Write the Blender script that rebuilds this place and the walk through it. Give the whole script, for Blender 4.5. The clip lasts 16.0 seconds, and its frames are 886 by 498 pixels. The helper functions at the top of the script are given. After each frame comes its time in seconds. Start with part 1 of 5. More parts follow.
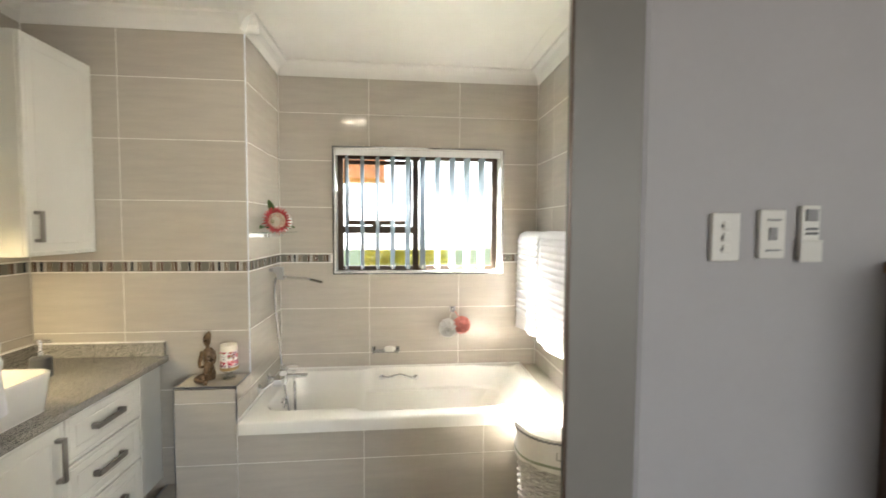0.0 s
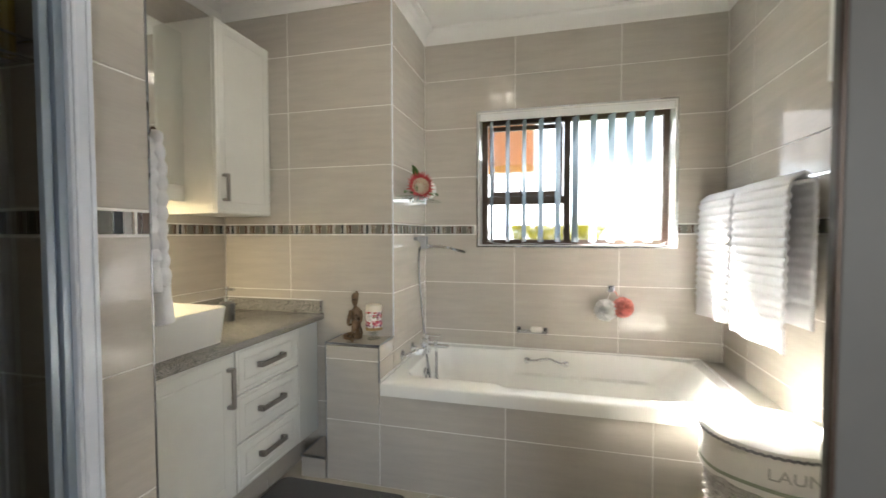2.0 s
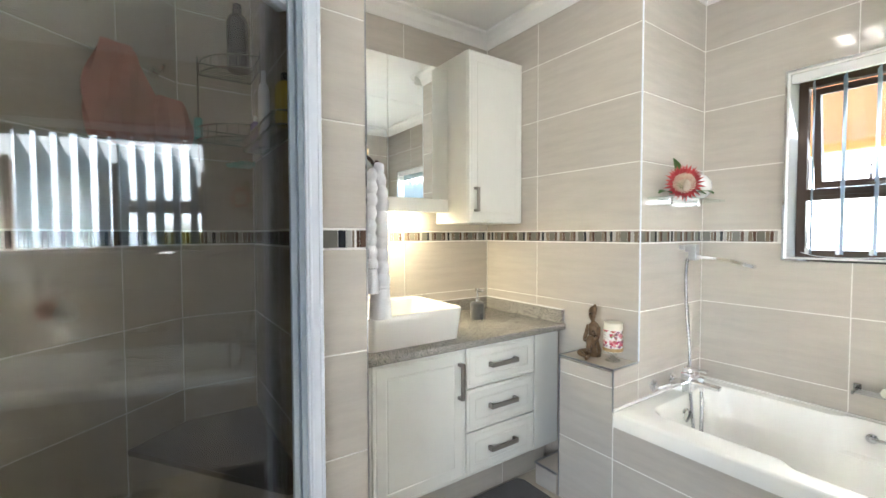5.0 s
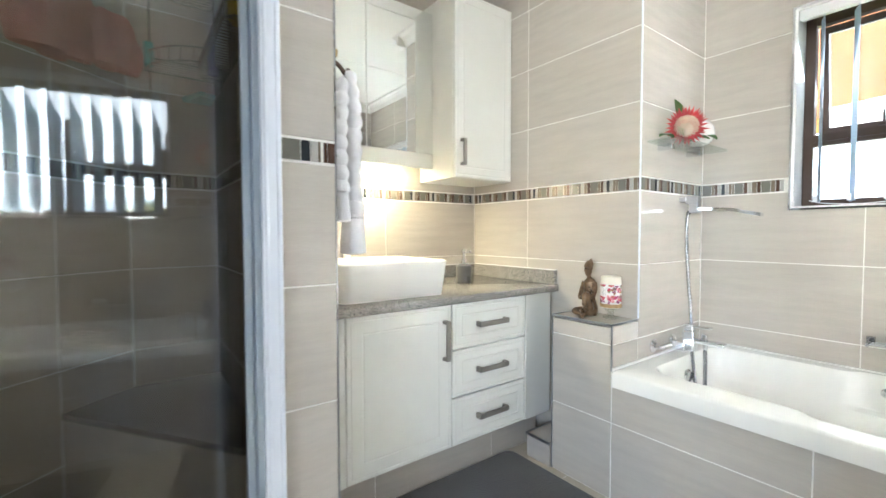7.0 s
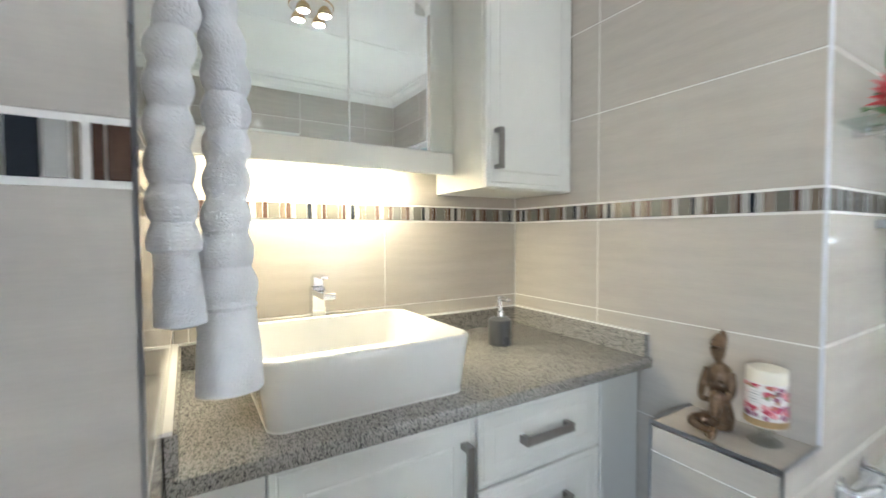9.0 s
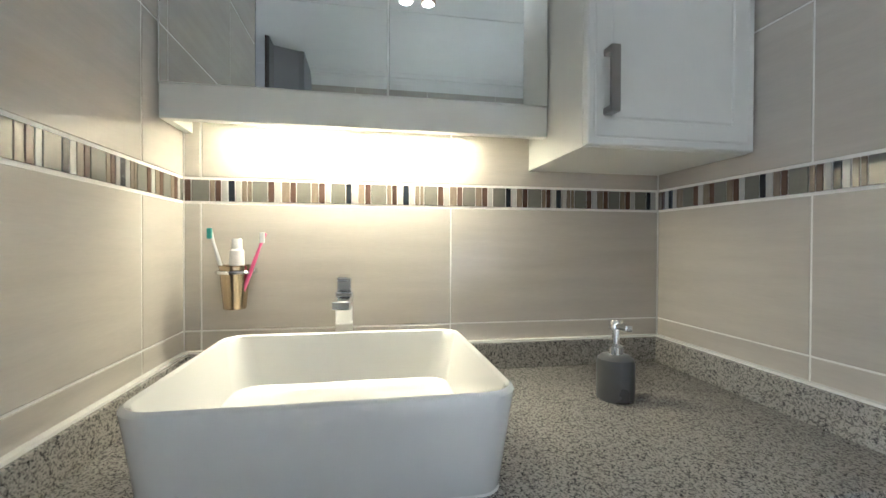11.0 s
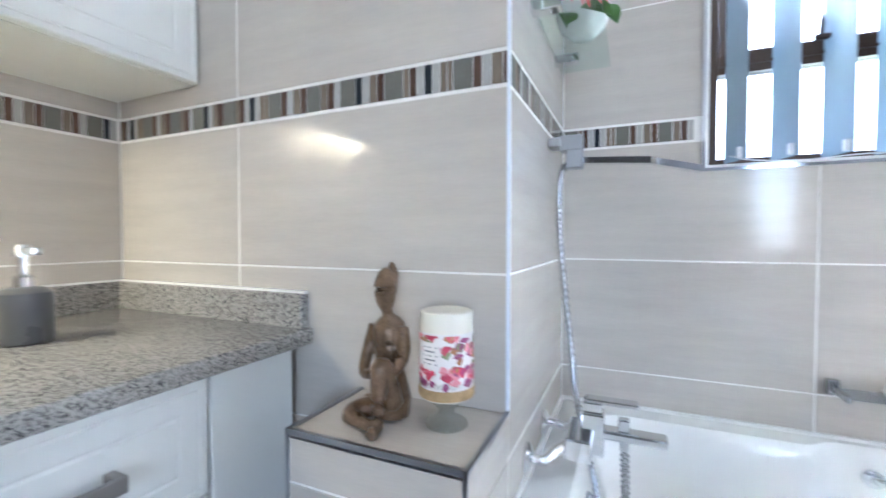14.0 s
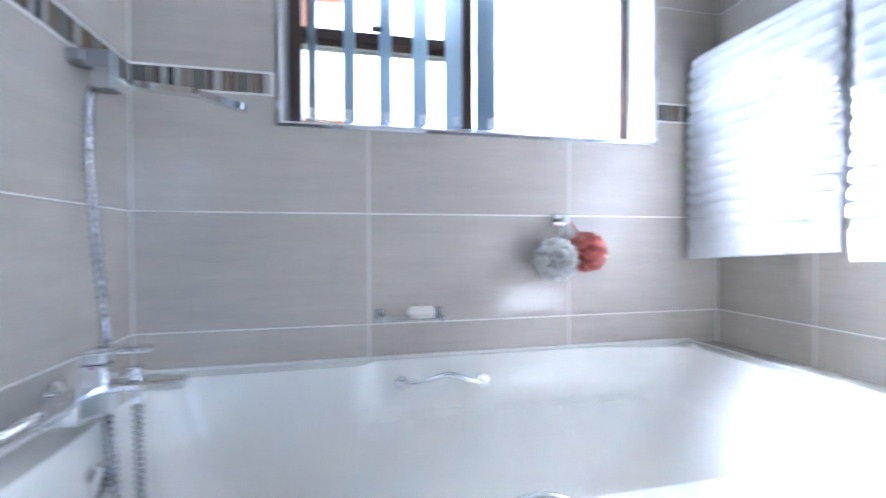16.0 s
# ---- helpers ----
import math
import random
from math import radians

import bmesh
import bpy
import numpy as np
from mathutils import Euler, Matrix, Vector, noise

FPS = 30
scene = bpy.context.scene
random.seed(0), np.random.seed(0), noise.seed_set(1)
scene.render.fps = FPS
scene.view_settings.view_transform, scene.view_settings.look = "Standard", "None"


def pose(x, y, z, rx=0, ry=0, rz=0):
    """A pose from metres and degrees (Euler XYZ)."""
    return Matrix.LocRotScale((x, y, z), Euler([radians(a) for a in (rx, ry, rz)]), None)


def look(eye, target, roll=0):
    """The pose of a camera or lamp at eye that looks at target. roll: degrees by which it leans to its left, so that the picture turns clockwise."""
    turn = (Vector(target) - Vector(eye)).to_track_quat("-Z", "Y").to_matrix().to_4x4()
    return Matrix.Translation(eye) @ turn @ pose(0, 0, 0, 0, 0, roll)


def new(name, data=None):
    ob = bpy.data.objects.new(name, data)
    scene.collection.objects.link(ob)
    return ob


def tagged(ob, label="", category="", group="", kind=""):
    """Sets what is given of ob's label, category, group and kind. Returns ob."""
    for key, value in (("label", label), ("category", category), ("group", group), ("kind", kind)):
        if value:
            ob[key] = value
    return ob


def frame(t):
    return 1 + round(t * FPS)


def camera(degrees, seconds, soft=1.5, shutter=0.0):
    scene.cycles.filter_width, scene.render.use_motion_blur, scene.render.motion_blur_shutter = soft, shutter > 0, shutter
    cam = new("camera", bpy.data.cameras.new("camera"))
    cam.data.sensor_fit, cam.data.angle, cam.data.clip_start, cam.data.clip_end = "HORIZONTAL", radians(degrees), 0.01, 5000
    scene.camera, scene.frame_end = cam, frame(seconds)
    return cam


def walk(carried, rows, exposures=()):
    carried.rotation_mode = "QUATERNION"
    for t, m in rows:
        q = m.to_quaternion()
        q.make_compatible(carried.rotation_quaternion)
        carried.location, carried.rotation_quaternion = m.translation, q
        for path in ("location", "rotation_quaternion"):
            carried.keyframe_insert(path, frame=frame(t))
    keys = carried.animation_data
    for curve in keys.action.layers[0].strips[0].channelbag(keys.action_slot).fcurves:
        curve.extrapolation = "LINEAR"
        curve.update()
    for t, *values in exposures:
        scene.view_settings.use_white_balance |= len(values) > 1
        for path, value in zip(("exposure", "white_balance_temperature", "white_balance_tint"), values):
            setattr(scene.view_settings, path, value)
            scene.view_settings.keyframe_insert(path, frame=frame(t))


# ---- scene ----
cam = camera(92.9, 16.0, shutter=0.6)
PATH = [
    (0, (0.781, -2.252, 1.442), (0.98, -0.264, 1.344), 0.3),
    (0.5, (0.758, -2.202, 1.356), (0.797, -0.205, 1.26), 0.3),
    (1, (0.749, -2.154, 1.294), (0.623, -0.16, 1.207), 0.2),
    (1.5, (0.766, -2.098, 1.251), (0.456, -0.124, 1.169), 0.1),
    (2, (0.792, -2.04, 1.216), (0.293, -0.104, 1.145), -0.1),
    (2.5, (0.806, -1.964, 1.205), (0.082, -0.101, 1.139), -0.2),
    (3, (0.835, -1.902, 1.244), (-0.119, -0.146, 1.177), -0.1),
    (3.5, (0.925, -1.861, 1.292), (-0.373, -0.341, 1.224), -0.4),
    (4, (1.015, -1.801, 1.308), (-0.51, -0.509, 1.245), -0.2),
    (6.5, (1.033, -1.742, 1.077), (-0.64, -0.647, 1.005), -0.1),
    (7, (0.904, -1.67, 1.039), (-0.702, -0.479, 0.965), -0.1),
    (7.5, (0.771, -1.595, 1.043), (-0.768, -0.32, 0.965), -0.1),
    (8, (0.647, -1.483, 1.091), (-0.892, -0.208, 1.018), 0.1),
    (8.5, (0.503, -1.34, 1.148), (-1.074, -0.113, 1.069), -0.0),
    (9, (0.354, -1.206, 1.168), (-1.353, -0.166, 1.095), -0.2),
    (11.5, (0.041, -0.78, 1.101), (-1.935, -0.469, 1.083), 0.3),
    (12, (0.057, -0.761, 1.081), (-1.87, -0.228, 1.043), -0.1),
    (12.5, (0.097, -0.717, 1.038), (-1.664, 0.231, 0.999), 0.0),
    (13, (0.105, -0.691, 1.028), (-1.302, 0.728, 0.957), -0.1),
    (13.5, (0.143, -0.674, 1.003), (-0.941, 1.006, 0.936), -0.1),
    (14, (0.179, -0.66, 0.969), (-0.637, 1.166, 0.915), 0.0),
    (14.5, (0.227, -0.643, 0.942), (-0.371, 1.264, 0.869), 0.1),
    (15, (0.29, -0.608, 0.896), (0.012, 1.372, 0.837), -0.0),
    (15.5, (0.358, -0.558, 0.865), (0.48, 1.437, 0.79), 0.1),
    (16, (0.524, -0.593, 0.828), (0.951, 1.361, 0.8), -0.2),
]
EXPOSURES = [(0.0, 4.37, 6800, 10), (2.5, 3.97, 6300, 10), (4.0, 4.49, 6000, 10), (6.5, 5.1, 5850, 8), (8.5, 4.73, 5510, 9), (9.0, 4.5, 5490, 9), (11.5, 3.68, 5180, 9), (13.0, 4.33, 5250, 12), (13.5, 4.7, 5100, 13), (14.5, 4.8, 4950, 12), (15.5, 4.64, 4890, 14), (16.0, 4.22, 4850, 15)]
walk(cam, [(t, look(eye, target, roll)) for t, eye, target, roll in PATH], EXPOSURES)

# ---- world, sun and lamps ----
SUN_ELEV, SUN_AZ = 41.5, 19.0  # degrees; the sun stands beyond the window, a little to its left
world = bpy.data.worlds.new("world")
scene.world = world
world.use_nodes = True
wn = world.node_tree
sky = wn.nodes.new("ShaderNodeTexSky")
sky.sky_type, sky.sun_disc = "NISHITA", False
sky.sun_elevation, sky.sun_rotation = radians(SUN_ELEV), radians(-SUN_AZ)
wn.nodes["Background"].inputs["Strength"].default_value = 0.05
wn.links.new(sky.outputs[0], wn.nodes["Background"].inputs["Color"])


def lamp(name, kind, energy, color, m, **settings):
    data = bpy.data.lights.new(name, kind)
    data.energy, data.color = energy, color
    if kind == "AREA":
        data.shape, data.size, data.size_y = "RECTANGLE", settings["size"], settings["size_y"]
    elif kind == "SUN":
        data.angle = radians(0.5)
    else:
        data.shadow_soft_size = settings["radius"]
    ob = new(name, data)
    ob.matrix_world = m
    return ob


sun_way = Vector((math.sin(radians(SUN_AZ)) * math.cos(radians(SUN_ELEV)), -math.cos(radians(SUN_AZ)) * math.cos(radians(SUN_ELEV)), -math.sin(radians(SUN_ELEV))))
lamp("sun", "SUN", 5.0, (1.0, 0.95, 0.87), look((0, 6, 6), Vector((0, 6, 6)) + sun_way))
lamp("window_sky_light", "AREA", 0.5, (0.93, 0.97, 1.0), look((0.9, 0.80, 1.57), (0.95, -0.6, 0.57)), size=1.10, size_y=0.72)
# Fill light added behind the camera, where no window is seen.
lamp("bedroom_fill_light", "AREA", 3.4, (1.0, 0.96, 0.92), look((2.85, -5.85, 1.55), (0.4, -1.0, 1.0)), size=1.9, size_y=1.5)
for tube_x in (-0.990, -0.945):
    lamp("cabinet_tube_light", "AREA", 0.25, (1.0, 0.82, 0.50), pose(tube_x, -0.85, 1.395), size=0.014, size_y=0.55)

# ---- materials ----


def mat(name, color, rough=0.5, metal=0.0, vary=0.08, scale=6.0, bump=0.0, bump_scale=60.0, spec=0.5, coat=0.0, trans=0.0, stretch=None, sheen=0.0, per_object=0.0):
    """A surface with colour variation at two scales, an optional fine relief and optional variation from piece to piece."""
    m = bpy.data.materials.new(name)
    m.use_nodes = True
    nt = m.node_tree
    b = nt.nodes["Principled BSDF"]
    b.inputs["Roughness"].default_value = rough
    b.inputs["Metallic"].default_value = metal
    b.inputs["Specular IOR Level"].default_value = spec
    b.inputs["Coat Weight"].default_value = coat
    b.inputs["Transmission Weight"].default_value = trans
    b.inputs["Sheen Weight"].default_value = sheen
    tc = nt.nodes.new("ShaderNodeTexCoord")
    mp = nt.nodes.new("ShaderNodeMapping")
    nt.links.new(tc.outputs["Object"], mp.inputs["Vector"])
    if stretch:
        mp.inputs["Scale"].default_value = stretch
    if per_object:
        oi = nt.nodes.new("ShaderNodeObjectInfo")
        sc = nt.nodes.new("ShaderNodeVectorMath")
        sc.operation = "SCALE"
        sc.inputs[0].default_value = (37.0, 53.0, 71.0)
        nt.links.new(oi.outputs["Random"], sc.inputs["Scale"])
        nt.links.new(sc.outputs[0], mp.inputs["Location"])
    n1 = nt.nodes.new("ShaderNodeTexNoise")
    n1.inputs["Scale"].default_value, n1.inputs["Detail"].default_value = scale, 5.0
    n2 = nt.nodes.new("ShaderNodeTexNoise")
    n2.inputs["Scale"].default_value, n2.inputs["Detail"].default_value = scale * 9.0, 3.0
    for n in (n1, n2):
        nt.links.new(mp.outputs[0], n.inputs["Vector"])
    add = nt.nodes.new("ShaderNodeMath")
    add.operation = "MULTIPLY_ADD"
    add.inputs[1].default_value = 0.4
    nt.links.new(n2.outputs["Fac"], add.inputs[0])
    nt.links.new(n1.outputs["Fac"], add.inputs[2])
    ramp = nt.nodes.new("ShaderNodeValToRGB")
    e = ramp.color_ramp.elements
    e[0].position, e[1].position = 0.45, 0.95
    e[0].color = (*[c * (1 - vary) for c in color], 1)
    e[1].color = (*[min(1.0, c * (1 + vary)) for c in color], 1)
    nt.links.new(add.outputs[0], ramp.inputs["Fac"])
    out = ramp.outputs["Color"]
    if per_object:
        mul = nt.nodes.new("ShaderNodeMapRange")
        mul.inputs["To Min"].default_value, mul.inputs["To Max"].default_value = 1 - per_object, 1 + per_object
        nt.links.new(oi.outputs["Random"], mul.inputs["Value"])
        tint = nt.nodes.new("ShaderNodeVectorMath")
        tint.operation = "SCALE"
        nt.links.new(out, tint.inputs[0])
        nt.links.new(mul.outputs[0], tint.inputs["Scale"])
        out = tint.outputs[0]
    nt.links.new(out, b.inputs["Base Color"])
    rr = nt.nodes.new("ShaderNodeMapRange")
    rr.inputs["To Min"].default_value, rr.inputs["To Max"].default_value = rough * 0.85, min(1.0, rough * 1.2)
    nt.links.new(n1.outputs["Fac"], rr.inputs["Value"])
    nt.links.new(rr.outputs[0], b.inputs["Roughness"])
    if bump:
        nb = nt.nodes.new("ShaderNodeTexNoise")
        nb.inputs["Scale"].default_value, nb.inputs["Detail"].default_value = bump_scale, 4.0
        nt.links.new(mp.outputs[0], nb.inputs["Vector"])
        bp = nt.nodes.new("ShaderNodeBump")
        bp.inputs["Strength"].default_value, bp.inputs["Distance"].default_value = bump, 0.003
        nt.links.new(nb.outputs["Fac"], bp.inputs["Height"])
        nt.links.new(bp.outputs["Normal"], b.inputs["Normal"])
    return m


def speckled(name, colors, scale, rough):
    """Granite: grains of several colours."""
    m = mat(name, colors[0], rough)
    nt = m.node_tree
    tc = nt.nodes.new("ShaderNodeTexCoord")
    vo = nt.nodes.new("ShaderNodeTexVoronoi")
    vo.inputs["Scale"].default_value = scale
    nz = nt.nodes.new("ShaderNodeTexNoise")
    nz.inputs["Scale"].default_value, nz.inputs["Detail"].default_value = scale * 0.35, 6.0
    nt.links.new(tc.outputs["Object"], vo.inputs["Vector"])
    nt.links.new(tc.outputs["Object"], nz.inputs["Vector"])
    sep = nt.nodes.new("ShaderNodeSeparateColor")
    nt.links.new(vo.outputs["Color"], sep.inputs[0])
    mix = nt.nodes.new("ShaderNodeMath")
    mix.operation = "MULTIPLY_ADD"
    mix.inputs[1].default_value = 0.62
    mix.inputs[2].default_value = -0.12
    nt.links.new(sep.outputs[0], mix.inputs[0])
    m2 = nt.nodes.new("ShaderNodeMath")
    m2.operation = "ADD"
    nt.links.new(mix.outputs[0], m2.inputs[0])
    nt.links.new(nz.outputs["Fac"], m2.inputs[1])
    ramp = nt.nodes.new("ShaderNodeValToRGB")
    cr = ramp.color_ramp
    cr.interpolation = "CONSTANT"
    while len(cr.elements) < len(colors):
        cr.elements.new(0.5)
    for i, c in enumerate(colors):
        cr.elements[i].position = 0.28 + 0.5 * i / len(colors) if i else 0.0
        cr.elements[i].color = (*c, 1)
    nt.links.new(m2.outputs[0], ramp.inputs["Fac"])
    nt.links.new(ramp.outputs["Color"], nt.nodes["Principled BSDF"].inputs["Base Color"])
    return m


def glow(name, color, strength):
    m = mat(name, color, 0.4)
    b = m.node_tree.nodes["Principled BSDF"]
    b.inputs["Emission Color"].default_value = (*color, 1)
    b.inputs["Emission Strength"].default_value = strength
    return m


TILE = mat("glazed_wall_tile", (0.53, 0.49, 0.435), 0.09, vary=0.065, scale=3.2, bump=0.03, bump_scale=5, stretch=(1.3, 1, 11), per_object=0.03)
TILE.node_tree.nodes["Principled BSDF"].inputs["Specular IOR Level"].default_value = 0.33
GROUT = mat("white_grout", (0.84, 0.82, 0.78), 0.8, bump=0.2)
FLOOR_TILE = mat("cream_floor_tile", (0.60, 0.55, 0.45), 0.3, vary=0.07, scale=4, per_object=0.03)
PAINT = mat("lavender_grey_wall_paint", (0.31, 0.30, 0.31), 0.6, vary=0.03, bump=0.12, bump_scale=180)
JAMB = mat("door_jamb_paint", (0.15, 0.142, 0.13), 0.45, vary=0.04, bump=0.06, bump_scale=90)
CEIL = mat("ceiling_paint", (0.82, 0.81, 0.78), 0.7, vary=0.02, bump=0.08, bump_scale=120)
WHITE = mat("white_foil_cabinet", (0.78, 0.78, 0.74), 0.32, vary=0.025, scale=3, bump=0.03, bump_scale=25)
CERAMIC = mat("white_glazed_ceramic", (0.86, 0.85, 0.82), 0.07, vary=0.01, coat=0.4)
ACRYLIC = mat("white_bath_acrylic", (0.86, 0.85, 0.81), 0.12, vary=0.012, scale=2)
GRANITE = speckled("grey_granite", [(0.05, 0.05, 0.055), (0.125, 0.12, 0.117), (0.20, 0.19, 0.18), (0.27, 0.255, 0.235), (0.40, 0.38, 0.345)], 430, 0.16)
TRIM = mat("steel_tile_trim", (0.36, 0.37, 0.39), 0.28, 1.0, vary=0.05)
SATIN = mat("satin_nickel", (0.42, 0.42, 0.43), 0.45, 1.0, vary=0.05)
CHROME = mat("chrome", (0.78, 0.79, 0.81), 0.06, 1.0, vary=0.02)
STEEL = mat("brushed_nickel_handle", (0.34, 0.32, 0.30), 0.34, 1.0, vary=0.05, stretch=(1, 12, 1))
ALU = mat("white_aluminium_shower_frame", (0.80, 0.84, 0.92), 0.28, 0.0, vary=0.03)
# Frame aluminium again, with the shade of its bedroom-facing side put in the colour.
SHADED_ALU = mat("shaded_side_aluminium", (0.38, 0.45, 0.54), 0.3, 0.4, vary=0.04)
BROWN = mat("brown_aluminium_window", (0.075, 0.045, 0.03), 0.35, 0.3, vary=0.08)
MIRROR = mat("mirror_silver", (0.88, 0.9, 0.89), 0.01, 1.0, vary=0.0)
TERRY = mat("white_terry_towel", (0.80, 0.80, 0.83), 0.95, vary=0.05, scale=30, bump=1.0, bump_scale=420, sheen=0.3)
MATTE_MAT = mat("charcoal_plush_mat", (0.026, 0.024, 0.026), 0.95, vary=0.35, scale=7, bump=1.0, bump_scale=160, sheen=0.4)
DISP = mat("grey_dispenser_resin", (0.105, 0.108, 0.112), 0.28, vary=0.06)
CARVED = mat("antique_bronze_resin", (0.17, 0.112, 0.066), 0.28, 0.45, vary=0.6, scale=30, bump=0.5, bump_scale=60)
JUTE = mat("straw_jute", (0.42, 0.29, 0.14), 0.8, vary=0.3, scale=60, bump=0.8, bump_scale=300)
WAX = mat("ivory_candle_wax", (0.82, 0.77, 0.65), 0.45, vary=0.03)
LABEL = mat("white_paper_label", (0.80, 0.77, 0.74), 0.55, vary=0.03)
ROSE = mat("rose_print", (0.55, 0.05, 0.10), 0.5, vary=0.35, scale=40)
PLUM = mat("plum_print", (0.30, 0.06, 0.17), 0.5, vary=0.3, scale=40)
PINK_PRINT = mat("pink_print", (0.75, 0.30, 0.33), 0.5, vary=0.2, scale=40)
LEAF_PRINT = mat("olive_print", (0.25, 0.27, 0.13), 0.5, vary=0.2, scale=40)
AMBER_PRINT = mat("amber_print", (0.42, 0.20, 0.09), 0.5, vary=0.3, scale=40)
PETAL = mat("coral_red_petal", (0.58, 0.07, 0.075), 0.6, vary=0.25, scale=25)
CREAM = mat("cream_floret", (0.80, 0.68, 0.52), 0.7, vary=0.15, scale=30)
LEAF = mat("green_leaf", (0.075, 0.17, 0.035), 0.45, vary=0.3, scale=20)
RAIL_W = mat("white_blind_rail", (0.78, 0.78, 0.78), 0.35, vary=0.02)
PLASTIC_W = mat("white_switch_plastic", (0.56, 0.55, 0.52), 0.3, vary=0.02)
PLASTIC_G = mat("grey_marking", (0.20, 0.20, 0.21), 0.5)
WOOD_D = mat("dark_wood", (0.07, 0.04, 0.028), 0.4, vary=0.25, scale=6, stretch=(1, 1, 0.1))
WICKER = mat("whitewashed_wicker", (0.50, 0.48, 0.45), 0.75, vary=0.25, scale=30, bump=0.5, bump_scale=120, per_object=0.12)
LINEN = mat("white_linen_liner", (0.78, 0.76, 0.72), 0.9, vary=0.04, scale=18, bump=0.5, bump_scale=420)
LETTER = mat("faded_grey_lettering", (0.42, 0.42, 0.38), 0.85, vary=0.2, scale=60)
RIBBON = mat("sage_ribbon", (0.34, 0.37, 0.29), 0.85, vary=0.08, bump=0.3, bump_scale=300)
GOLD = mat("pale_gold_metal", (0.75, 0.58, 0.34), 0.2, 1.0, vary=0.05)
PUFF_W = mat("white_bath_puff", (0.82, 0.81, 0.79), 0.85, vary=0.06, scale=40)
PUFF_P = mat("coral_bath_puff", (0.72, 0.28, 0.24), 0.85, vary=0.1, scale=40)
PINK_CLOTH = mat("pink_towel_cloth", (0.62, 0.27, 0.23), 0.95, vary=0.12, scale=20, bump=0.8, bump_scale=300)
HOSE = mat("ribbed_chrome_hose", (0.50, 0.51, 0.53), 0.22, 1.0, vary=0.05)
WIRE = mat("dull_chrome_wire", (0.45, 0.45, 0.45), 0.25, 1.0, vary=0.1)
BOTTLE_D = mat("dark_shampoo_bottle", (0.02, 0.022, 0.028), 0.2, vary=0.1)
BOTTLE_Y = mat("yellow_gel_bottle", (0.55, 0.42, 0.06), 0.2, vary=0.1)
BOTTLE_W = mat("white_bottle", (0.75, 0.75, 0.75), 0.3, vary=0.03)
TEAL = mat("teal_plastic", (0.04, 0.32, 0.30), 0.35, vary=0.1)
PURPLE = mat("purple_plastic", (0.16, 0.10, 0.32), 0.35, vary=0.1)
PINK_P = mat("hot_pink_plastic", (0.80, 0.12, 0.30), 0.3, vary=0.05)
SOAP = mat("ivory_soap", (0.82, 0.80, 0.74), 0.45, vary=0.03)
CUP_METAL = mat("bronze_tumbler", (0.50, 0.40, 0.27), 0.22, 1.0, vary=0.08)
LAWN = mat("yellow_green_lawn", (0.15, 0.17, 0.05), 0.9, vary=0.3, scale=3)
PEACH = mat("peach_plaster_wall", (0.38, 0.145, 0.06), 0.85, vary=0.08, scale=2, bump=0.3)
PALE = mat("pale_garden_wall", (0.62, 0.46, 0.41), 0.85, vary=0.06, scale=1)
STRIPS = [mat("mosaic_grey_glass", (0.17, 0.165, 0.14), 0.08, vary=0.12, scale=30), mat("mosaic_dark_brown", (0.075, 0.042, 0.03), 0.1, vary=0.2, scale=30),
          mat("mosaic_pearl", (0.43, 0.42, 0.395), 0.10, vary=0.08, scale=30), mat("mosaic_tan", (0.20, 0.162, 0.12), 0.12, vary=0.2, scale=30, stretch=(6, 1, 1)),
          mat("mosaic_black", (0.02, 0.024, 0.03), 0.06, vary=0.2), mat("mosaic_russet", (0.10, 0.06, 0.042), 0.12, vary=0.2, scale=30)]


def clear_glass(name, color, rough=0.0, mix=0.04, frost=0.0):
    """A thin pane: mostly clear or frosted, tinted, with a mirror-like sheen."""
    m = bpy.data.materials.new(name)
    m.use_nodes = True
    nt = m.node_tree
    nt.nodes.remove(nt.nodes["Principled BSDF"])
    tr, gl, mx, lw, pw, ma = [nt.nodes.new(k) for k in ("ShaderNodeBsdfRefraction" if frost else "ShaderNodeBsdfTransparent", "ShaderNodeBsdfGlossy", "ShaderNodeMixShader", "ShaderNodeLayerWeight", "ShaderNodeMath", "ShaderNodeMath")]
    tr.inputs[0].default_value = (*color, 1)
    if frost:
        tr.inputs["Roughness"].default_value, tr.inputs["IOR"].default_value = frost, 1.25
    gl.inputs["Roughness"].default_value = rough
    lw.inputs["Blend"].default_value = 0.5
    pw.operation, ma.operation = "POWER", "MULTIPLY_ADD"
    pw.inputs[1].default_value = 5.0
    ma.inputs[1].default_value, ma.inputs[2].default_value = 0.85, mix
    nt.links.new(lw.outputs["Facing"], pw.inputs[0])
    nt.links.new(pw.outputs[0], ma.inputs[0])
    nt.links.new(ma.outputs[0], mx.inputs[0])
    nt.links.new(tr.outputs[0], mx.inputs[1])
    nt.links.new(gl.outputs[0], mx.inputs[2])
    nt.links.new(mx.outputs[0], nt.nodes["Material Output"].inputs["Surface"])
    return m


SHOWER_GLASS = clear_glass("grey_shower_glass", (0.84, 0.835, 0.80), 0.0, 0.095)
SHELF_GLASS = clear_glass("green_shelf_glass", (0.92, 0.97, 0.955), 0.0, 0.04)
CLEAR = clear_glass("clear_glass", (0.93, 0.95, 0.94), 0.0, 0.12)
WINDOW_GLASS = clear_glass("frosted_window_glass", (0.96, 0.97, 0.97), 0.1, 0.03, frost=0.14)

# ---- building helpers ----


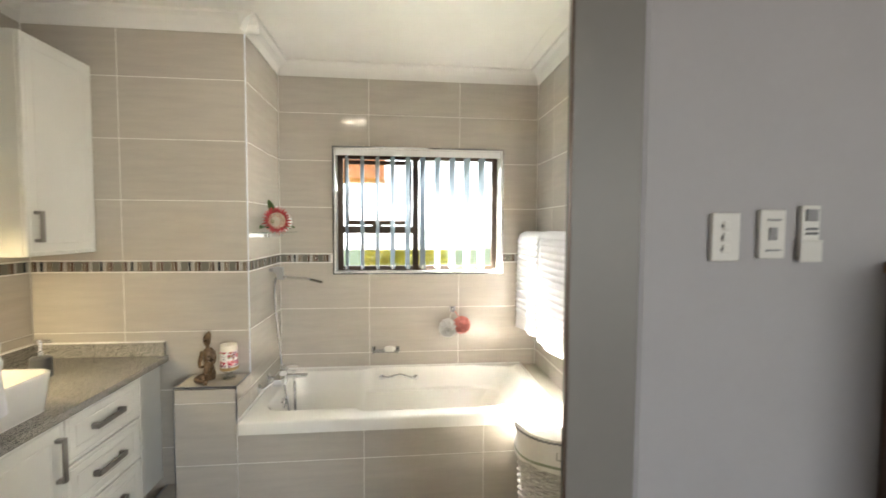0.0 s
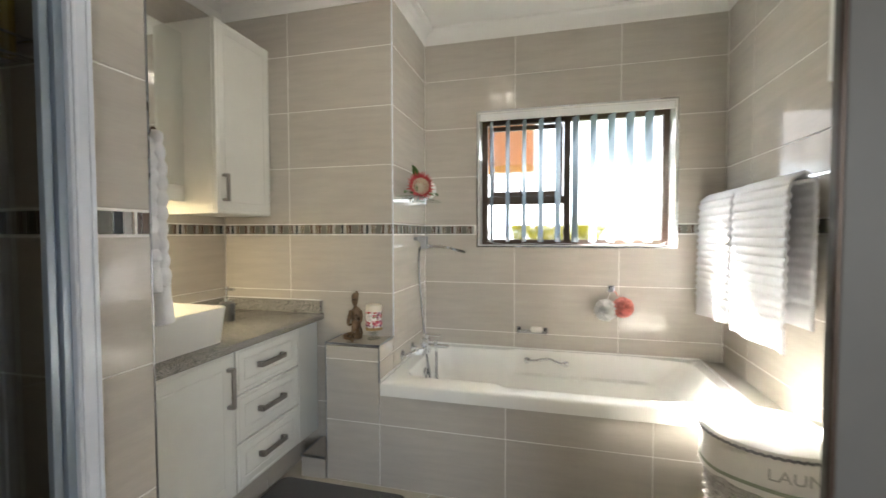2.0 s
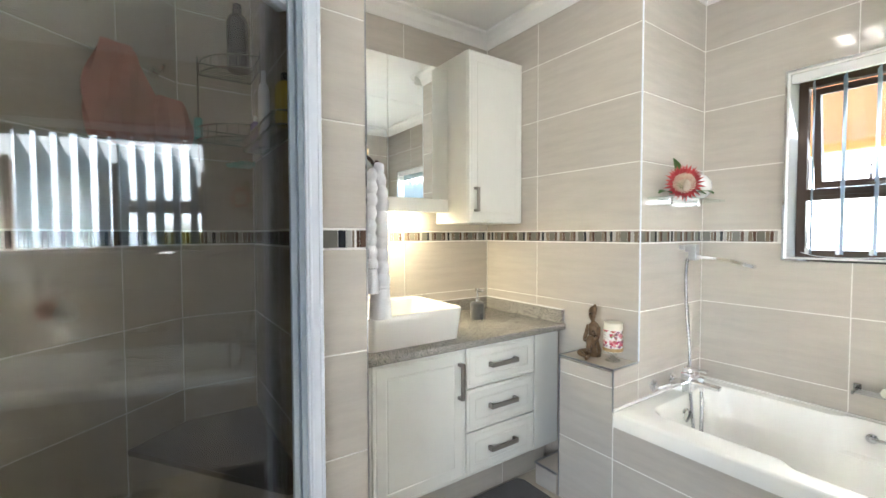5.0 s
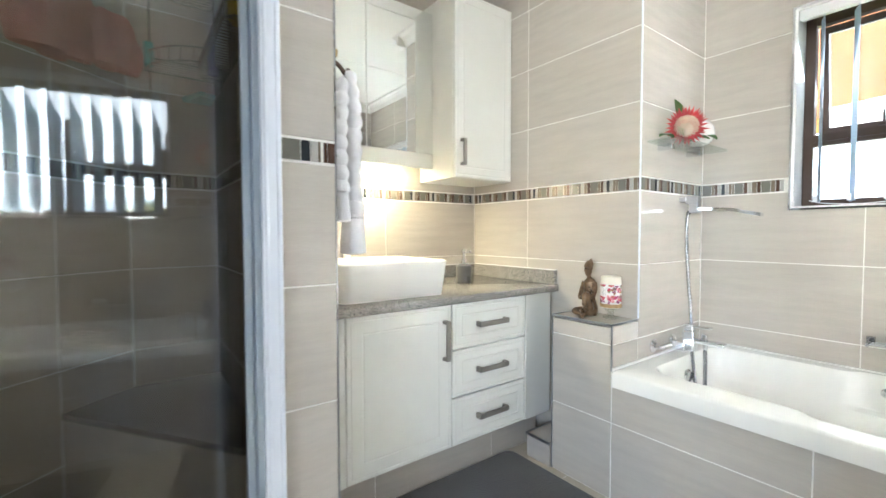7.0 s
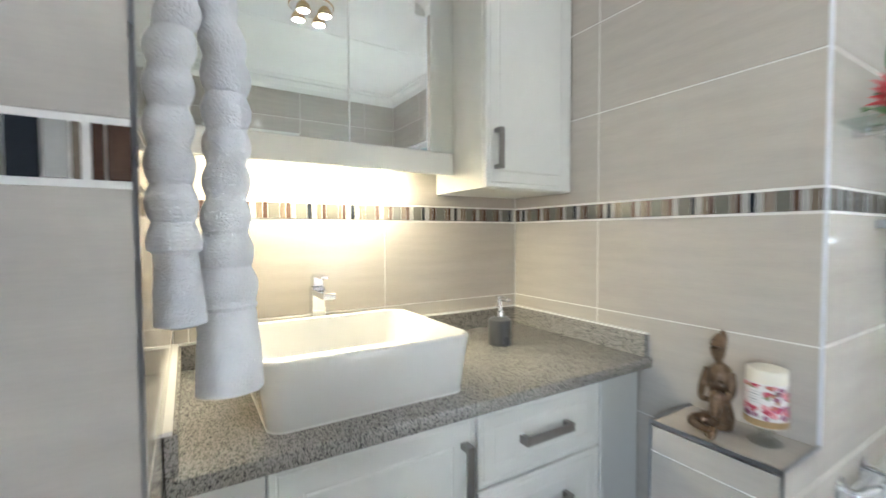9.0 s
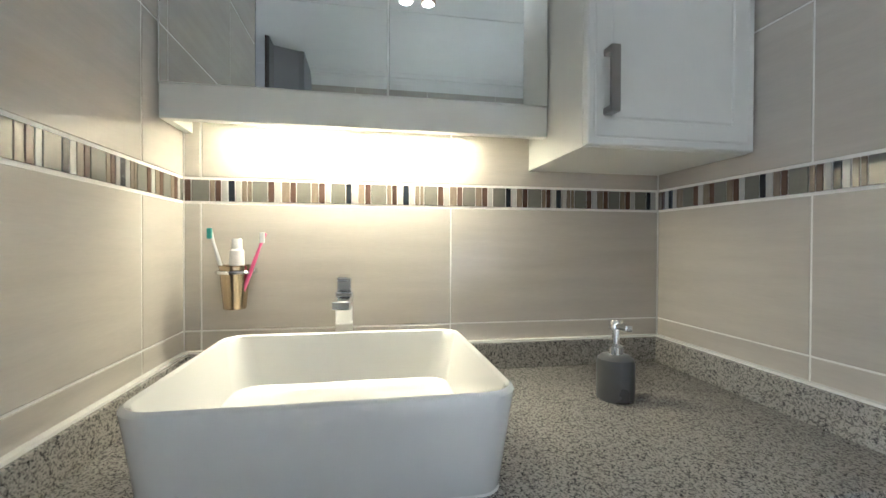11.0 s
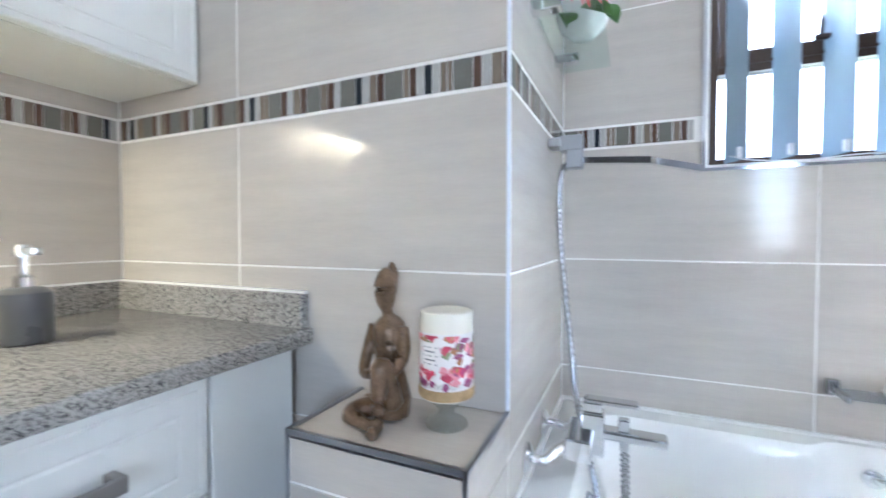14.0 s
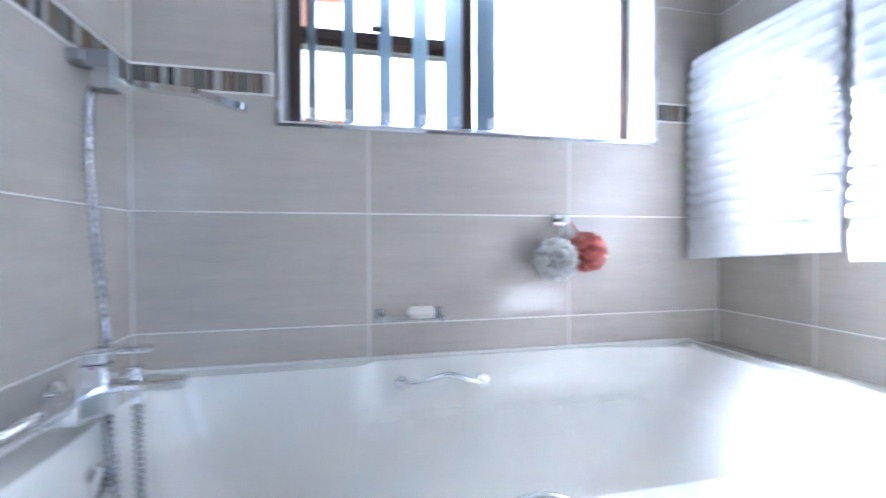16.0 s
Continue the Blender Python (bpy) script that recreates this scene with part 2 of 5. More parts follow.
def mesh_of(name, bm, material, smooth=False):
    me = bpy.data.meshes.new(name)
    bmesh.ops.recalc_face_normals(bm, faces=bm.faces)
    if smooth:
        for f in bm.faces:
            f.smooth = True
    bm.to_mesh(me)
    bm.free()
    for mm in material if isinstance(material, (list, tuple)) else [material]:
        me.materials.append(mm)
    if smooth:
        me.set_sharp_from_angle(angle=radians(38))
    return me


def part(name, bm, material, parent=None, label="", smooth=False):
    """One mesh object, built in world coordinates, under a thing or a part."""
    ob = new(name, mesh_of(name, bm, material, smooth))
    if parent is not None:
        ob.parent = parent
        ob.matrix_parent_inverse = base_of(parent).inverted()
    return tagged(ob, label)


def base_of(ob):
    return ob.matrix_basis if ob.parent is None else base_of(ob.parent) @ ob.matrix_parent_inverse @ ob.matrix_basis


def thing(name, at, label, category, group="", kind=""):
    e = new(name)
    e.empty_display_size = 0.1
    e.matrix_basis = Matrix.Translation(at)
    return tagged(e, label, category, group, kind)


def box(bm, x0, x1, y0, y1, z0, z1, bevel=0.0, seg=2, m=None):
    g = bmesh.ops.create_cube(bm, size=1.0)["verts"]
    bmesh.ops.transform(bm, matrix=Matrix.LocRotScale(((x0 + x1) / 2, (y0 + y1) / 2, (z0 + z1) / 2), None, (abs(x1 - x0), abs(y1 - y0), abs(z1 - z0))), verts=g)
    if bevel:
        ed = list({e for v in g for e in v.link_edges})
        r = bmesh.ops.bevel(bm, geom=ed, offset=bevel, segments=seg, affect="EDGES", profile=0.5)
        g = list({v for f in r["faces"] for v in f.verts} | {v for v in g if v.is_valid})
    if m is not None:
        bmesh.ops.transform(bm, matrix=m, verts=g)
    return bm


def boxes(*rows, bevel=0.0):
    bm = bmesh.new()
    for r in rows:
        box(bm, *r, bevel=bevel)
    return bm


def lathe(profile, at=(0, 0, 0), n=28, bm=None, m=None):
    """A turned body: profile of (radius, height) from bottom to top."""
    bm = bm or bmesh.new()
    rings = []
    for r, z in profile:
        ring = [bm.verts.new((r * math.cos(2 * math.pi * i / n), r * math.sin(2 * math.pi * i / n), z)) for i in range(n)]
        rings.append(ring)
    for a, b in zip(rings, rings[1:]):
        for i in range(n):
            bm.faces.new((a[i], a[(i + 1) % n], b[(i + 1) % n], b[i]))
    bm.faces.new(rings[0][::-1])
    bm.faces.new(rings[-1])
    vs = [v for r in rings for v in r]
    bmesh.ops.transform(bm, matrix=Matrix.Translation(at) @ (m or Matrix()), verts=vs)
    return bm


def tube(points, radius, n=10, bm=None, radii=None, flat=1.0):
    """A round bar along points."""
    bm = bm or bmesh.new()
    pts = [Vector(p) for p in points]
    rings, up = [], Vector((0, 0, 1))
    for i, p in enumerate(pts):
        d = (pts[min(i + 1, len(pts) - 1)] - pts[max(i - 1, 0)]).normalized()
        side = d.cross(up)
        if side.length < 0.05:
            side = d.cross(Vector((0, 1, 0)))
        side.normalize()
        top = side.cross(d).normalized()
        r = radii[i] if radii else radius
        rings.append([bm.verts.new(p + side * (r * math.cos(2 * math.pi * k / n)) + top * (r * flat * math.sin(2 * math.pi * k / n))) for k in range(n)])
    for a, b in zip(rings, rings[1:]):
        for k in range(n):
            bm.faces.new((a[k], a[(k + 1) % n], b[(k + 1) % n], b[k]))
    bm.faces.new(rings[0][::-1])
    bm.faces.new(rings[-1])
    return bm


def smooth_path(pts, steps=8):
    """Catmull-Rom points through pts."""
    ps = [Vector(p) for p in pts]
    ps = [ps[0] * 2 - ps[1]] + ps + [ps[-1] * 2 - ps[-2]]
    out = []
    for i in range(1, len(ps) - 2):
        a, b, c, d = ps[i - 1:i + 3]
        for k in range(steps):
            t = k / steps
            out.append(0.5 * ((2 * b) + (c - a) * t + (2 * a - 5 * b + 4 * c - d) * t * t + (3 * b - a - 3 * c + d) * t ** 3))
    return out + [ps[-2]]


def round_rect(x0, x1, y0, y1, r, n=8):
    pts = []
    for cx, cy, a0 in ((x1 - r, y1 - r, 0), (x0 + r, y1 - r, 90), (x0 + r, y0 + r, 180), (x1 - r, y0 + r, 270)):
        for k in range(n + 1):
            a = radians(a0 + 90 * k / n)
            pts.append((cx + r * math.cos(a), cy + r * math.sin(a)))
    return pts


def loft(loops, bm=None, cap0=True, cap1=True):
    bm = bm or bmesh.new()
    rings = [[bm.verts.new(p) for p in lp] for lp in loops]
    n = len(rings[0])
    for a, b in zip(rings, rings[1:]):
        for k in range(n):
            bm.faces.new((a[k], a[(k + 1) % n], b[(k + 1) % n], b[k]))
    if cap0:
        bm.faces.new(rings[0][::-1])
    if cap1:
        bm.faces.new(rings[-1])
    return bm


# ---- structure ----
FLOOR_Z, CEIL_Z, CORNICE_Z = 0.0, 2.49, 2.41
VAN_X, RIGHT_X, WIN_Y, NIB_X, NIB_Y, NIB_Y2 = -1.03, 1.71, 0.575, -0.129, -1.244, -1.386
WX0, WX1, WZ0, WZ1 = 0.345, 1.465, 1.142, 1.966
D = 0.0015  # tiles stand this far out of the grout bed


def structure(name, bm, material, label, category="wall"):
    return tagged(part(name, bm, material), label, category, kind="structure")


bm = bmesh.new()
box(bm, -4.0, 5.0, -6.0, 0.9, -0.2, FLOOR_Z - D)
floor = structure("floor", bm, GROUT, "cream glazed floor tiles with pale grout", "floor")
bm = bmesh.new()
box(bm, -4.0, 5.0, -6.0, 0.9, CEIL_Z, CEIL_Z + 0.15)
for gx in (-0.25, 0.65, 1.55):
    box(bm, gx, gx + 0.018, -2.9, WIN_Y, CEIL_Z - 0.003, CEIL_Z + 0.01)
ceiling = structure("ceiling", bm, CEIL, "white painted board ceiling with thin joint strips", "ceiling")

T = 0.2
bm = boxes((VAN_X - T, 2.0, WIN_Y + D, WIN_Y + T, -0.1, WZ0), (VAN_X - T, 2.0, WIN_Y + D, WIN_Y + T, WZ1, CEIL_Z),
           (VAN_X - T, WX0, WIN_Y + D, WIN_Y + T, WZ0, WZ1), (WX1, 2.0, WIN_Y + D, WIN_Y + T, WZ0, WZ1))
wall_window = structure("wall_window", bm, GROUT, "beige tiled wall with a window above the bath")
wall_column = structure("wall_column", boxes((VAN_X + 0.001, -D, D, WIN_Y + 0.001, -0.1, CEIL_Z)), GROUT, "beige tiled projecting wall beside the bath")
wall_vanity = structure("wall_vanity", boxes((VAN_X - T, VAN_X - D, -2.6, WIN_Y, -0.1, CEIL_Z)), GROUT, "beige tiled wall behind the washbasin")
wall_nib = structure("wall_nib", boxes((VAN_X, NIB_X - D, NIB_Y2 + D, NIB_Y - D, -0.1, CEIL_Z)), GROUT, "beige tiled partition between basin and shower")
wall_right = structure("wall_right", boxes((RIGHT_X + D, RIGHT_X + T, -1.30, WIN_Y + T, -0.1, CEIL_Z)), GROUT, "beige tiled wall with the towel rail")
# the wall with the switches and the post of the opening
wall_entry = structure("wall_entry", boxes((1.30, 5.0, -1.40, -1.27, -0.1, CEIL_Z)), PAINT, "lavender-grey painted wall with switches beside the opening")
bm = loft([[(1.2375, -1.472, z), (1.302, -1.398, z), (1.302, -1.30, z), (1.2375, -1.46, z)] for z in (-0.1, CEIL_Z)])
structure("wall_entry_splay", bm, PAINT, "lavender-grey painted splayed wall edge")
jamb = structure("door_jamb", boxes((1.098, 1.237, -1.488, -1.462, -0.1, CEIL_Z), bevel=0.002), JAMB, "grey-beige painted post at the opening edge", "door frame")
trim = structure("trim", boxes((1.0945, 1.0978, -1.488, -1.480, 0, CEIL_Z)), BROWN, "dark brown edge strip on the opening post", "trim")
# the rest of the room behind the camera
structure("wall_bedroom_west", boxes((-4.1, -3.9, -6.0, 0.9, -0.1, CEIL_Z)), PAINT, "plain lavender-grey painted wall")
structure("wall_bedroom_east", boxes((4.0, 4.2, -6.0, -1.27, -0.1, CEIL_Z)), PAINT, "plain lavender-grey painted wall")
# Unseen wall; the opening is assumed, to go with the fill light.
structure("wall_bedroom_south", boxes((-4.0, 1.8, -6.1, -5.9, -0.1, CEIL_Z), (3.8, 5.0, -6.1, -5.9, -0.1, CEIL_Z), (1.8, 3.8, -6.1, -5.9, -0.1, 0.8), (1.8, 3.8, -6.1, -5.9, 2.3, CEIL_Z)), PAINT, "plain painted wall with an assumed opening behind the fill light")

# cornice: a cove swept along each wall


def cornice(name, x0, y0, x1, y1, nx, ny):
    prof = [(0, 0), (0.006, 0), (0.010, 0.012), (0.022, 0.036), (0.044, 0.058), (0.070, 0.068), (0.074, 0.0795), (0, 0.0795)]
    e0 = [(x0 + nx * u, y0 + ny * u, CORNICE_Z + v) for u, v in prof]
    e1 = [(x1 + nx * u, y1 + ny * u, CORNICE_Z + v) for u, v in prof]
    structure(name, loft([e0, e1]), CEIL, "white coved plaster cornice", "cornice")


cornice("cornice_window", 0, WIN_Y, RIGHT_X, WIN_Y, 0, -1)
cornice("cornice_right", RIGHT_X, WIN_Y, RIGHT_X, -1.30, -1, 0)
cornice("cornice_return", 0, -0.074, 0, WIN_Y, 1, 0)
cornice("cornice_side", VAN_X, 0, 0.074, 0, 0, -1)
cornice("cornice_vanity", VAN_X, NIB_Y, VAN_X, 0, 1, 0)
cornice("cornice_alcove", VAN_X, NIB_Y, NIB_X + 0.074, NIB_Y, 0, 1)
cornice("cornice_nib", NIB_X, NIB_Y2, NIB_X, NIB_Y + 0.074, 1, 0)

# window: recessed reveal, brown aluminium frame, one tilted sash
reveal = structure("window_reveal", boxes((WX0, WX0 + 0.008, WIN_Y + 0.002, WIN_Y + T, WZ0, WZ1), (WX1 - 0.008, WX1, WIN_Y + 0.002, WIN_Y + T, WZ0, WZ1),
                                          (WX0 + 0.008, WX1 - 0.008, WIN_Y + 0.002, WIN_Y + T, WZ0, WZ0 + 0.008), (WX0 + 0.008, WX1 - 0.008, WIN_Y + 0.002, WIN_Y + T, WZ1 - 0.008, WZ1)), CERAMIC, "white glazed window reveal", "window reveal")
FY0, FY1 = WIN_Y + 0.115, WIN_Y + 0.155
window = thing("window_1", (0.9, FY0, WZ0), "brown aluminium window with frosted panes and a tilted sash", "window", kind="structure")
ax0, ax1, az0, az1 = WX0 + 0.008, WX1 - 0.008, WZ0 + 0.008, WZ1 - 0.008
part("window_frame", boxes((ax0, ax0 + 0.035, FY0, FY1, az0, az1), (ax1 - 0.035, ax1, FY0, FY1, az0, az1), (ax0 + 0.035, ax1 - 0.035, FY0, FY1, az0, az0 + 0.03), (ax0 + 0.035, ax1 - 0.035, FY0, FY1, az1 - 0.045, az1), bevel=0.002), BROWN, window)
part("mullion", boxes((0.862, 0.902, FY0 - 0.004, FY1, az0 + 0.03, az1 - 0.045), bevel=0.002), BROWN, window)
part("transom", boxes((ax0 + 0.035, 0.862, FY0 - 0.002, FY1, 1.405, 1.455), (ax0 + 0.035, 0.862, FY0 - 0.006, FY0 - 0.001, 1.424, 1.432)), BROWN, window)
m = pose(0, FY1 - 0.005, az1 - 0.05, 8) @ Matrix.Translation((0, -(FY1 - 0.005), -(az1 - 0.05)))
bm = bmesh.new()
sx0, sx1, sz0, sz1 = ax0 + 0.040, 0.858, 1.460, az1 - 0.05
for b in ((sx0, sx0 + 0.028), (sx1 - 0.028, sx1)):
    box(bm, *b, FY1 - 0.012, FY1 + 0.018, sz0, sz1, m=m)
for b in ((sz0, sz0 + 0.030), (sz1 - 0.028, sz1)):
    box(bm, sx0 + 0.028, sx1 - 0.028, FY1 - 0.012, FY1 + 0.018, *b, m=m)
part("sash", bm, BROWN, window, "brown sash tilted outwards")
bm = tube([(0.60, FY0 - 0.01, 1.462), (0.60, FY0 - 0.02, 1.50), (0.60, FY0 - 0.012, 1.545)], 0.005)
box(bm, 0.585, 0.65, FY0 - 0.022, FY0 - 0.008, 1.455, 1.468, bevel=0.003)
part("window_stay", bm, BROWN, window, "dark window stay handle")
p = part("pane", boxes((sx0 + 0.028, sx1 - 0.028, FY1 + 0.001, FY1 + 0.005, sz0 + 0.03, sz1 - 0.028)), WINDOW_GLASS, window)
p.data.transform(m)
p.visible_shadow = False
for b in ((ax0 + 0.035, 0.862, az0 + 0.03, 1.405), (0.902, ax1 - 0.035, az0 + 0.03, az1 - 0.045)):
    p = part("pane", boxes((b[0], b[1], FY0 + 0.018, FY0 + 0.022, b[2], b[3])), WINDOW_GLASS, window)
    p.visible_shadow = False
# chrome tile edging round the opening
bm = boxes((WX0 - 0.008, WX0, WIN_Y - 0.008, WIN_Y + 0.01, WZ0 - 0.008, WZ1 + 0.008), (WX1, WX1 + 0.008, WIN_Y - 0.008, WIN_Y + 0.01, WZ0 - 0.008, WZ1 + 0.008),
           (WX0, WX1, WIN_Y - 0.008, WIN_Y + 0.01, WZ0 - 0.008, WZ0), (WX0, WX1, WIN_Y - 0.008, WIN_Y + 0.01, WZ1, WZ1 + 0.008))
structure("window_trim", bm, CHROME, "chrome tile trim round the window opening", "trim")
# chrome corner trims on tiled edges
structure("corner_trim_column", boxes((-0.004, 0.0015, -0.0015, 0.004, 0.688, CORNICE_Z)), ALU, "chrome tile trim on the wall corner", "trim")
structure("corner_trim_nib", boxes((NIB_X - 0.003, NIB_X + 0.0015, NIB_Y - 0.003, NIB_Y + 0.0015, 0, CORNICE_Z)), TRIM, "chrome tile trim on the partition edge", "trim")

# shower: back walls, bench, framed glass
GN = Vector((math.cos(radians(38)), math.sin(radians(38)), 0))
GT = Vector((GN.y, -GN.x, 0))
G0 = Vector((-0.130, -1.507, 0))
G_ROT = math.degrees(math.atan2(GT.y, GT.x))
DIAG0, DIAGT = Vector((-1.03, -1.67, 0)), Vector((0.66, -0.75, 0)).normalized()
D_ROT = math.degrees(math.atan2(DIAGT.y, DIAGT.x))


def local_boxes(m, *rows, bevel=0.0):
    bm = bmesh.new()
    for r in rows:
        box(bm, *r, bevel=bevel, m=m)
    return bm


md = Matrix.Translation(DIAG0) @ pose(0, 0, 0, 0, 0, D_ROT)
wall_shower = structure("wall_shower", local_boxes(md, (-0.2, 1.6, -0.15, -D, -0.1, CEIL_Z)), GROUT, "beige tiled diagonal shower wall")
mg = Matrix.Translation(G0) @ pose(0, 0, 0, 0, 0, G_ROT)
structure("wall_shower_end", local_boxes(mg, (0.87, 0.97, -1.1, -0.02, -0.1, CEIL_Z)), PAINT, "plain wall closing the shower")
shower = thing("shower_screen", (G0.x, G0.y, 0), "white aluminium framed grey glass shower screen", "shower screen")
part("frame_post", boxes((-0.150, -0.100, -1.431, NIB_Y2, 0.10, 1.90), (-0.102, -0.0965, -1.425, -1.417, 0.10, 1.90), (-0.102, -0.0965, -1.398, NIB_Y2 - 0.002, 0.10, 1.90), bevel=0.002), ALU, shower, "white aluminium post with raised ribs")
# Bedroom-facing step of the post, its shade painted in.
part("glazing_channel", boxes((-0.132, -0.116, -1.467, -1.452, 0.10, 1.90), (-0.132, -0.121, -1.452, -1.447, 0.10, 1.90), (-0.132, -0.111, -1.447, -1.431, 0.10, 1.90), bevel=0.002), SHADED_ALU, shower, "aluminium glazing channel coloured blue-grey for its shaded side")
part("frame_post", local_boxes(mg, (0.80, 0.86, -0.03, 0.03, 0.10, 1.90), bevel=0.003), ALU, shower)
part("head_rail", local_boxes(mg, (-0.055, 0.80, -0.02, 0.024, 1.855, 1.90), bevel=0.003), ALU, shower)
part("sill_rail", local_boxes(mg, (-0.055, 0.80, -0.02, 0.024, 0.10, 0.14), bevel=0.003), ALU, shower)
p = part("glass_panel", local_boxes(mg, (-0.13, 0.80, -0.003, 0.003, 0.14, 1.855)), SHOWER_GLASS, shower, "grey tinted glass")
structure("shower_kerb", local_boxes(mg, (-0.02, 0.87, -0.06, 0.05, -0.01, 0.10), bevel=0.004), TILE, "low tiled shower kerb", "kerb")
bench_pts = [(-1.03, -1.668), (-0.872, -1.85), (-0.30, -1.437), (-0.30, NIB_Y2), (VAN_X, NIB_Y2)]
bm = loft([[(x, y, 0) for x, y in bench_pts], [(x, y, 0.45) for x, y in bench_pts]])
bench = structure("shower_bench", bm, TILE, "beige tiled corner shower bench with a dark stone seat", "bench")
seat_pts = [(-1.03, -1.660), (-0.872, -1.862), (-0.29, -1.442), (-0.29, NIB_Y2), (VAN_X, NIB_Y2)]
part("seat_slab", loft([[(x, y, z) for x, y in seat_pts] for z in (0.4505, 0.470)]), mat("dark_brown_stone", (0.075, 0.058, 0.045), 0.35, vary=0.15), bench, "dark brown stone seat")

# loose and fitted things: bath


def bath_loop(inset, z, r, bulge=0.0):
    x0, x1, y0, y1 = inset
    pts = round_rect(x0, x1, y0, y1, r, 12)
    dense = []
    for i, p in enumerate(pts):
        q = pts[(i + 1) % len(pts)]
        k = max(1, int(math.dist(p, q) / 0.03)) if math.dist(p, q) > 0.1 else 1
        if math.dist(p, q) > 0.1:
            k = 60
        dense += [(p[0] + (q[0] - p[0]) * j / k, p[1] + (q[1] - p[1]) * j / k) for j in range(k)]
    out = []
    for x, y in dense:
        if bulge:
            w = max(0.0, min(1.0, (x - 0.545) / 0.042)) * max(0.0, min(1.0, (1.40 - x) / 0.14))
            mid = (y0 + y1) / 2
            y -= bulge * w * (1 if y > mid + 0.15 else -1 if y < mid - 0.15 else 0)
        out.append((x, y, z))
    return out


BX0, BX1, BY0, BY1, RIM = 0.004, 1.60, -0.205, 0.571, 0.512
bath = thing("bathtub", (0.8, 0.18, 0), "white acrylic built-in bathtub with chrome grab handles", "bathtub")
loops = [bath_loop((BX0, BX1, BY0, BY1), 0.450, 0.012), bath_loop((BX0, BX1, BY0, BY1), 0.500, 0.012), bath_loop((BX0 + 0.004, BX1 - 0.004, BY0 + 0.004, BY1 - 0.004), 0.508, 0.012),
         bath_loop((BX0 + 0.012, BX1 - 0.010, BY0 + 0.012, BY1 - 0.008), RIM, 0.014),
         bath_loop((0.085, 1.535, -0.086, 0.505), RIM, 0.09, -0.040), bath_loop((0.092, 1.525, -0.078, 0.499), 0.503, 0.09, -0.040), bath_loop((0.098, 1.510, -0.071, 0.494), 0.490, 0.09, -0.040),
         bath_loop((0.106, 1.48, -0.064, 0.488), 0.45, 0.09, -0.038), bath_loop((0.118, 1.44, -0.058, 0.482), 0.40, 0.10, -0.034), bath_loop((0.124, 1.42, -0.055, 0.479), 0.385, 0.10, -0.028), bath_loop((0.128, 1.40, -0.053, 0.477), 0.375, 0.10, 0.0), bath_loop((0.142, 1.34, -0.047, 0.470), 0.28, 0.10, 0.0), bath_loop((0.160, 1.28, -0.05, 0.46), 0.20, 0.11),
         bath_loop((0.185, 1.20, -0.025, 0.435), 0.14, 0.11), bath_loop((0.24, 1.10, 0.03, 0.38), 0.115, 0.10)]
part("tub", loft(loops, cap0=False), ACRYLIC, bath, smooth=True)
for y, sgn in ((0.524, 1), (-0.100, -1)):
    bar = smooth_path([(0.655, y, 0.455), (0.662, y - sgn * 0.028, 0.460), (0.71, y - sgn * 0.036, 0.466), (0.775, y - sgn * 0.036, 0.480), (0.83, y - sgn * 0.036, 0.462), (0.870, y - sgn * 0.028, 0.450), (0.878, y, 0.447)], 5)
    bm = tube(bar, 0.008)
    for x, z in ((0.655, 0.455), (0.878, 0.447)):
        lathe([(0.019, 0), (0.019, 0.008), (0.012, 0.012)], (x, y, z), 16, bm, pose(0, 0, 0, 90 * sgn))
    part("grab_handle", bm, CHROME, bath, "curved chrome grab handle", smooth=True)
bm = lathe([(0.034, 0), (0.034, 0.006), (0.027, 0.010), (0.027, 0.014), (0.016, 0.016)], (0.103, 0.205, 0.430), 24, None, pose(0, 0, 0, 0, 90))
part("overflow", bm, CHROME, bath, "chrome overflow cap", smooth=True)
bm = lathe([(0.03, 0), (0.03, 0.004), (0.02, 0.006)], (0.42, 0.2, 0.115), 20)
part("drain", bm, CHROME, bath, smooth=True)
apron = structure("bath_apron", boxes((0.0, RIGHT_X, -0.19 + D, -0.10, -0.05, 0.449)), GROUT, "beige tiled bath front panel", "bath panel")
ledge = structure("bath_ledge", boxes((1.601, RIGHT_X, -0.19, WIN_Y, 0.44, 0.500), (1.601, RIGHT_X, -0.19, WIN_Y, 0.30, 0.44)), TILE, "beige tiled ledge at the bath end", "ledge")
structure("bath_sealant", boxes((0.004, 1.60, 0.566, WIN_Y, RIM - 0.006, RIM + 0.006), (1.595, 1.606, -0.19, 0.57, 0.495, RIM + 0.001), (0.0, 0.008, -0.19, 0.57, RIM - 0.006, RIM + 0.006)), CERAMIC, "white sealant bead along the bath", "sealant")

# pedestal box beside the bath and the low step next to it
pedestal = structure("pedestal_box", boxes((-0.283, -0.002, -0.19 + D, 0.002, -0.05, 0.672)), GROUT, "tiled boxed-in ledge with chrome edge trim", "ledge")
structure("pedestal_trim", boxes((-0.286, 0.002, -0.1925, -0.1860, 0.678, 0.687), (-0.004, 0.002, -0.1925, -0.187, 0.505, 0.687), (-0.286, -0.280, -0.1925, 0.0, 0.678, 0.687), (-0.286, -0.282, -0.1925, -0.187, 0.0, 0.678), (-0.004, 0.002, -0.187, 0.0, 0.681, 0.687)), TRIM, "chrome tile trim on the tiled ledge", "trim")
step = structure("low_step", boxes((-0.42, -0.288, -0.20, 0.0, -0.05, 0.108)), TILE, "low tiled step with chrome edge", "ledge")
